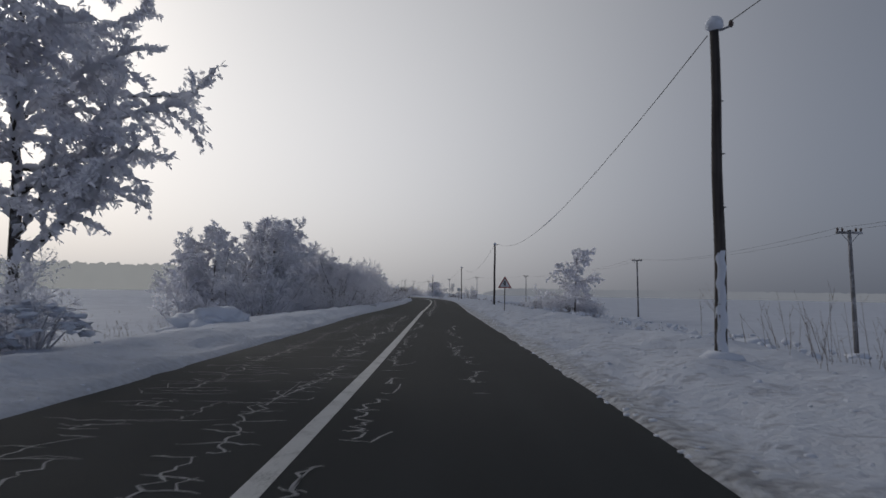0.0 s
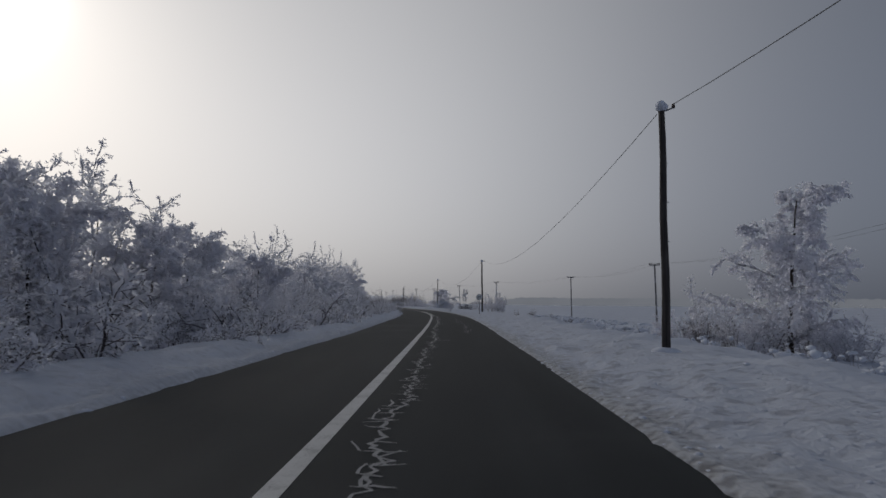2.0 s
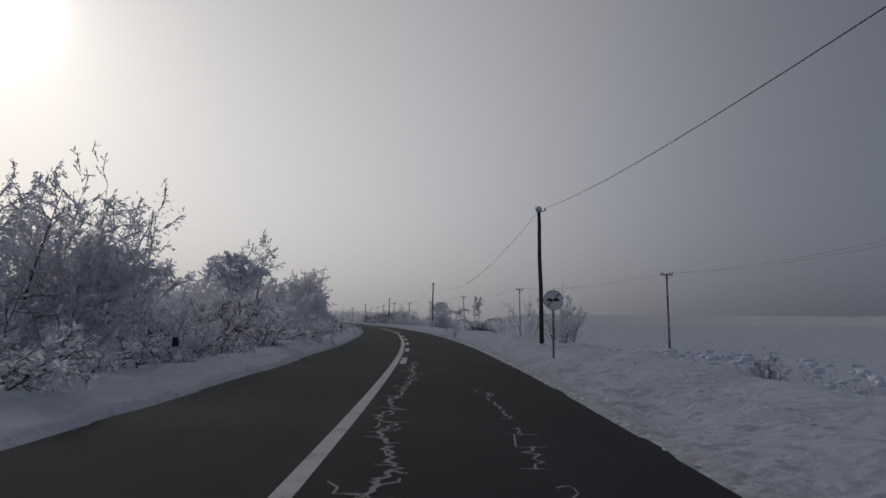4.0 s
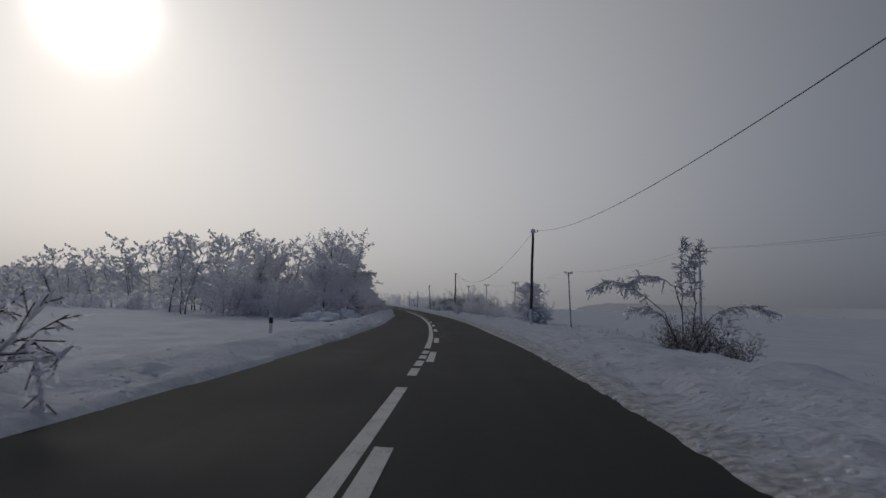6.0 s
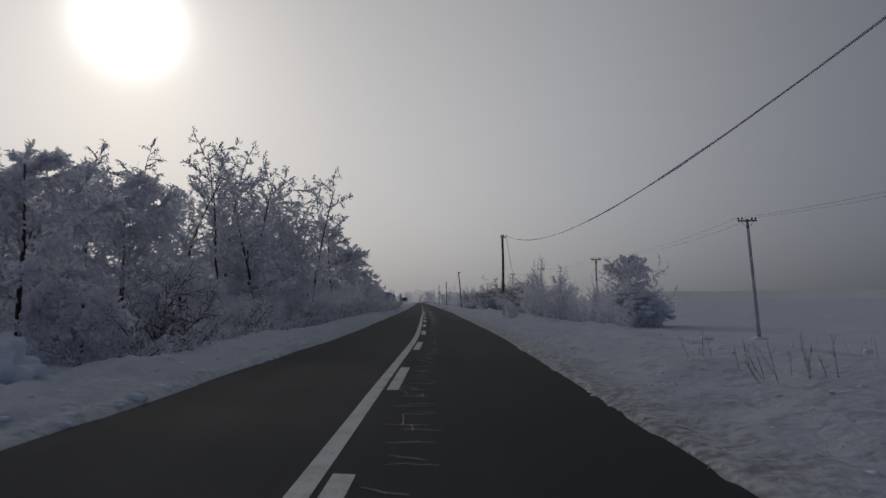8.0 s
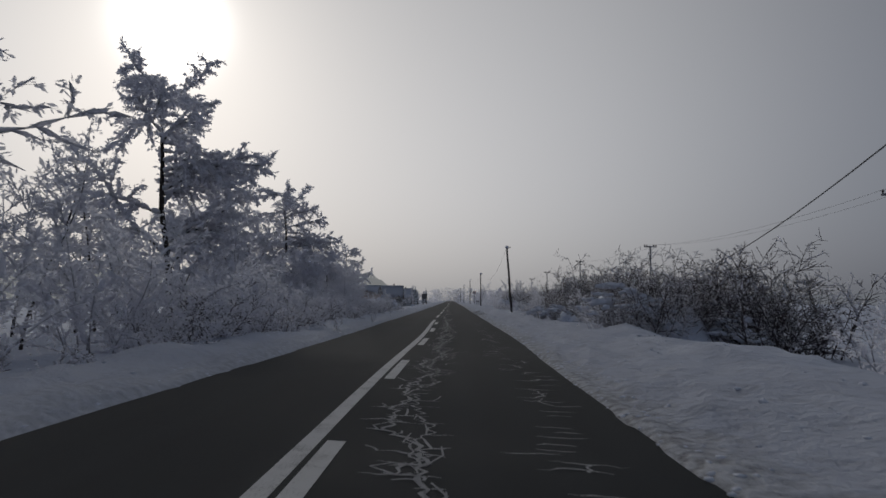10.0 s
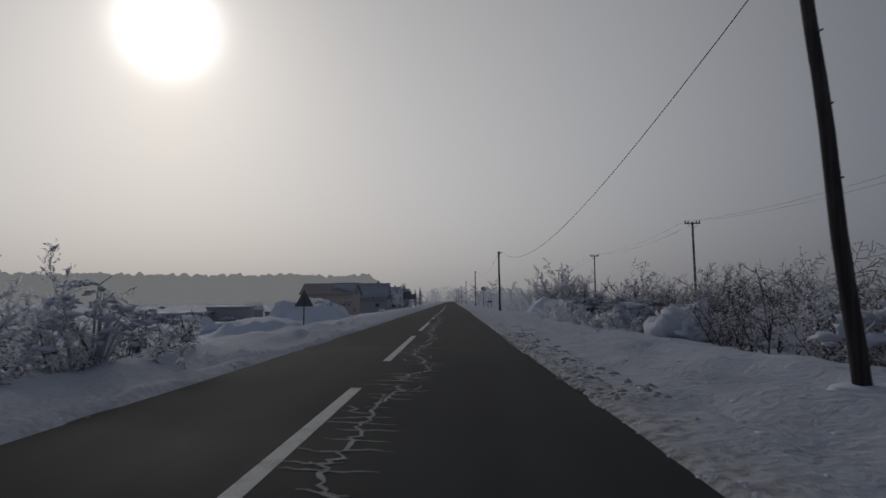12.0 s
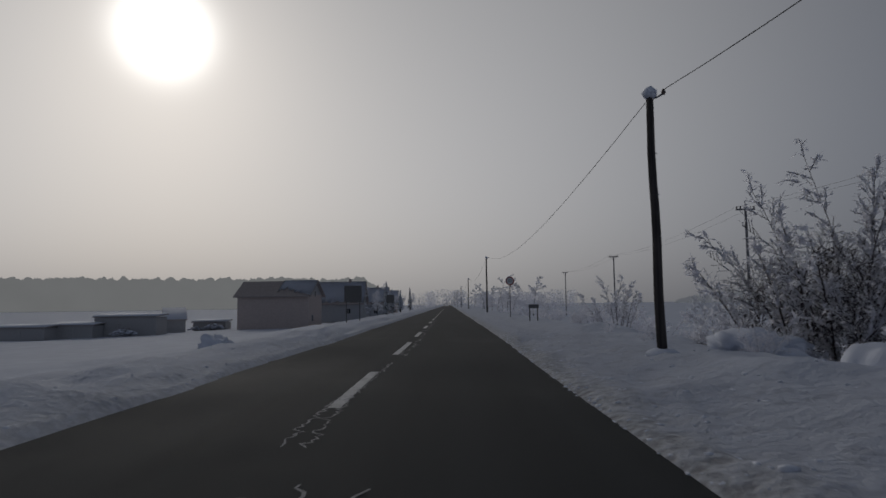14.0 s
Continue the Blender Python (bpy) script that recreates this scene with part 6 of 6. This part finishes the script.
def shed(x, y, turn, w, d, h, label, tilt=0.3):
    z = height_at(x, y) - 0.1
    ob = thing("shed", x, y, z, label, "shed", "farm sheds", turn)
    part("wall", box(bmesh.new(), -w / 2, w / 2, -d / 2, d / 2, 0, h, 0.02), "haze_pale_wood", ob)
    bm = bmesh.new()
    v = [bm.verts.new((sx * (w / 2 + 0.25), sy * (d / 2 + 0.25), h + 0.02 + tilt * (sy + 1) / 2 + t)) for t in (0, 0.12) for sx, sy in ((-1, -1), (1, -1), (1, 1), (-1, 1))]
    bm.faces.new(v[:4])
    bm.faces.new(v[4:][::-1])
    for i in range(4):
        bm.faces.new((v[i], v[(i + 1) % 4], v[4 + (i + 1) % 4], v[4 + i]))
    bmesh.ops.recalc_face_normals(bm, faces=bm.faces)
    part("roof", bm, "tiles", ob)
    bm = bmesh.new()
    v = [bm.verts.new((sx * (w / 2 + 0.22), sy * (d / 2 + 0.22), h + 0.146 + tilt * (sy + 1) / 2 + t)) for t in (0, 0.14) for sx, sy in ((-1, -1), (1, -1), (1, 1), (-1, 1))]
    bm.faces.new(v[:4])
    bm.faces.new(v[4:][::-1])
    for i in range(4):
        bm.faces.new((v[i], v[(i + 1) % 4], v[4 + (i + 1) % 4], v[4 + i]))
    bmesh.ops.recalc_face_normals(bm, faces=bm.faces)
    bmesh.ops.bevel(bm, geom=bm.edges[:], offset=0.05, segments=2, affect="EDGES")
    part("roof_snow", bm, "snow", ob, "slab of snow", True)
    bm = box(bmesh.new(), -0.6, 0.6, -d / 2 - 0.05, -d / 2 + 0.01, 0.02, min(1.9, h - 0.1), 0.01)
    part("door", bm, "haze_pale_wood", ob)


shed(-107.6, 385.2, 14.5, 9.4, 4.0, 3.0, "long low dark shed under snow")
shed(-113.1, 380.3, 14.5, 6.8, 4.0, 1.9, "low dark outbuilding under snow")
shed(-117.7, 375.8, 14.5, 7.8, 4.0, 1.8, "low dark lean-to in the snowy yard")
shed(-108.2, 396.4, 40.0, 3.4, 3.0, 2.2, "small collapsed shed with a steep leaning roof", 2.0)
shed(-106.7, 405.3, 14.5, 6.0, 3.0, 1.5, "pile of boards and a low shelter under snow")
for i, (x, y, s) in enumerate(((-105.6, 381.2, 1.2), (-110.2, 393.4, 1.1), (-104.7, 402.8, 1.2), (-108.7, 403.3, 0.9))):
    laden_shrub(x, y, 1.5 * s, 0.9 * s, 900 + 20 * i)


def conifer(x, y, h, seed):
    r = random.Random(seed)
    ob = thing("conifer", x, y, height_at(x, y), "dark narrow conifer dusted with snow", "tree", "conifers by the houses")
    bm = bmesh.new()
    tube(bm, [(0, 0, -0.2), (0, 0, h * 0.5), (0, 0, h)], [0.12, 0.08, 0.01], 6)
    part("trunk", bm, "bark", ob)
    verts, faces = [], []
    for i in range(520):
        f = r.random() ** 0.8
        z = h * (0.08 + 0.92 * f)
        rad = (1 - f) * h * 0.2 * r.uniform(0.6, 1.05) + 0.05
        a = r.random() * math.tau
        tip = Vector((math.cos(a) * rad, math.sin(a) * rad, z - 0.2 * rad))
        root = Vector((math.cos(a) * rad * 0.35, math.sin(a) * rad * 0.35, z + 0.1))
        side = Vector((-math.sin(a), math.cos(a), 0)) * 0.11
        b = len(verts)
        verts.extend((root, tip + side - (tip - root) * 0.3, tip, tip - side - (tip - root) * 0.3))
        faces.append((b, b + 1, b + 2, b + 3))
    tagged(part_mesh("needles", mesh_of("needles", verts, faces), "conifer", ob), kind="stuff")


for i, (x, y, h) in enumerate(((-78.52, 422.98, 6.6), (-76.28, 425.31, 4.5), (-81.21, 434.63, 5.5), (-88.58, 473.08, 6.5))):
    conifer(x, y, h, i)
for i in range(18):
    y = 412 + i * 10
    plant(far_kinds, beside(y, -12 - 9 * ((i * 7) % 5) / 4), y, 0.5 + 0.05 * ((i * 3) % 5), i * 37)
for i in range(10):
    y = 384 + i * 13
    plant(far_kinds, beside(y, 9 + 5 * ((i * 7) % 4) / 3), y, 0.5 + 0.05 * ((i * 3) % 5), i * 61)


# ---------- far woods in the fog ----------
def far_wood(name, line, count, height, seed, label, deep=25.0, mat="frost"):
    r = random.Random(seed)
    verts, faces = [], []
    for i in range(count):
        f = (i + r.random()) / count * (len(line) - 1)
        k = min(int(f), len(line) - 2)
        x = line[k][0] + (line[k + 1][0] - line[k][0]) * (f - k) + r.uniform(-deep, deep) * 0.5
        y = line[k][1] + (line[k + 1][1] - line[k][1]) * (f - k) + r.uniform(-deep, deep) * 0.5
        h = height * r.uniform(0.7, 1.1)
        z = height_at(x, y)
        for j in range(110):
            q = Vector((x + r.gauss(0, h * 0.16), y + r.gauss(0, h * 0.16), z + h * r.random() ** 1.2 * 0.95))
            d = Vector((r.gauss(0, 0.5), r.gauss(0, 0.5), r.uniform(0.2, 1))).normalized() * h * r.uniform(0.04, 0.10)
            s = d.cross(Vector((r.gauss(0, 1), r.gauss(0, 1), 0.3))).normalized() * h * r.uniform(0.015, 0.04)
            b = len(verts)
            verts.extend((q - d * 0.4, q + s, q + d, q - s))
            faces.append((b, b + 1, b + 2, b + 3))
    ob = new(name, mesh_of(name, verts, faces))
    ob.data.materials.append(M[mat])
    tagged(ob, label, "woods", kind="stuff")


far_wood("far_wood", [(172, 70), (200, 98), (218, 115)], 70, 15.0, 3, "clump of frosted trees across the field", 14)
far_wood("far_wood", [(-150, 720), (-100, 740), (-60, 750)], 110, 11.0, 5, "distant frosted trees at the end of the road", 30)


def treeline(name, centre, radius, a0, a1, height, mat, seed, label):
    """The ragged top of woods so far off that the fog, painted as glow, leaves only a tone."""
    r = random.Random(seed)
    n = int(abs(a1 - a0) * 14)
    verts, faces = [], []
    for i in range(n + 1):
        a = radians(a0 + (a1 - a0) * i / n)
        fade = min(1.0, (40 * i / n) ** 0.5, 6 * (n - i) / n)
        h = height * fade * (0.86 + 0.10 * noise.noise((i * 0.021, seed, 0)) + 0.10 * noise.noise((i * 0.16, seed, 3)) + 0.045 * r.random())
        x, y = centre[0] - math.sin(a) * radius, centre[1] + math.cos(a) * radius
        verts.extend(((x, y, -6.0), (x, y, h)))
        if i:
            b = 2 * i
            faces.append((b - 2, b, b + 1, b - 1))
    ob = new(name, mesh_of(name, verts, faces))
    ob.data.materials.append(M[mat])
    tagged(ob, label, "backdrop", kind="structure")


treeline("backdrop_left", (0, 150), 1300, 18, 110, 56, "haze_left", 1, "distant woods as a painted glow of pale fog")
treeline("backdrop_right", (0, 150), 1300, -4, -112, 17, "haze_right", 2, "low distant woods as a painted glow of blue-grey fog")
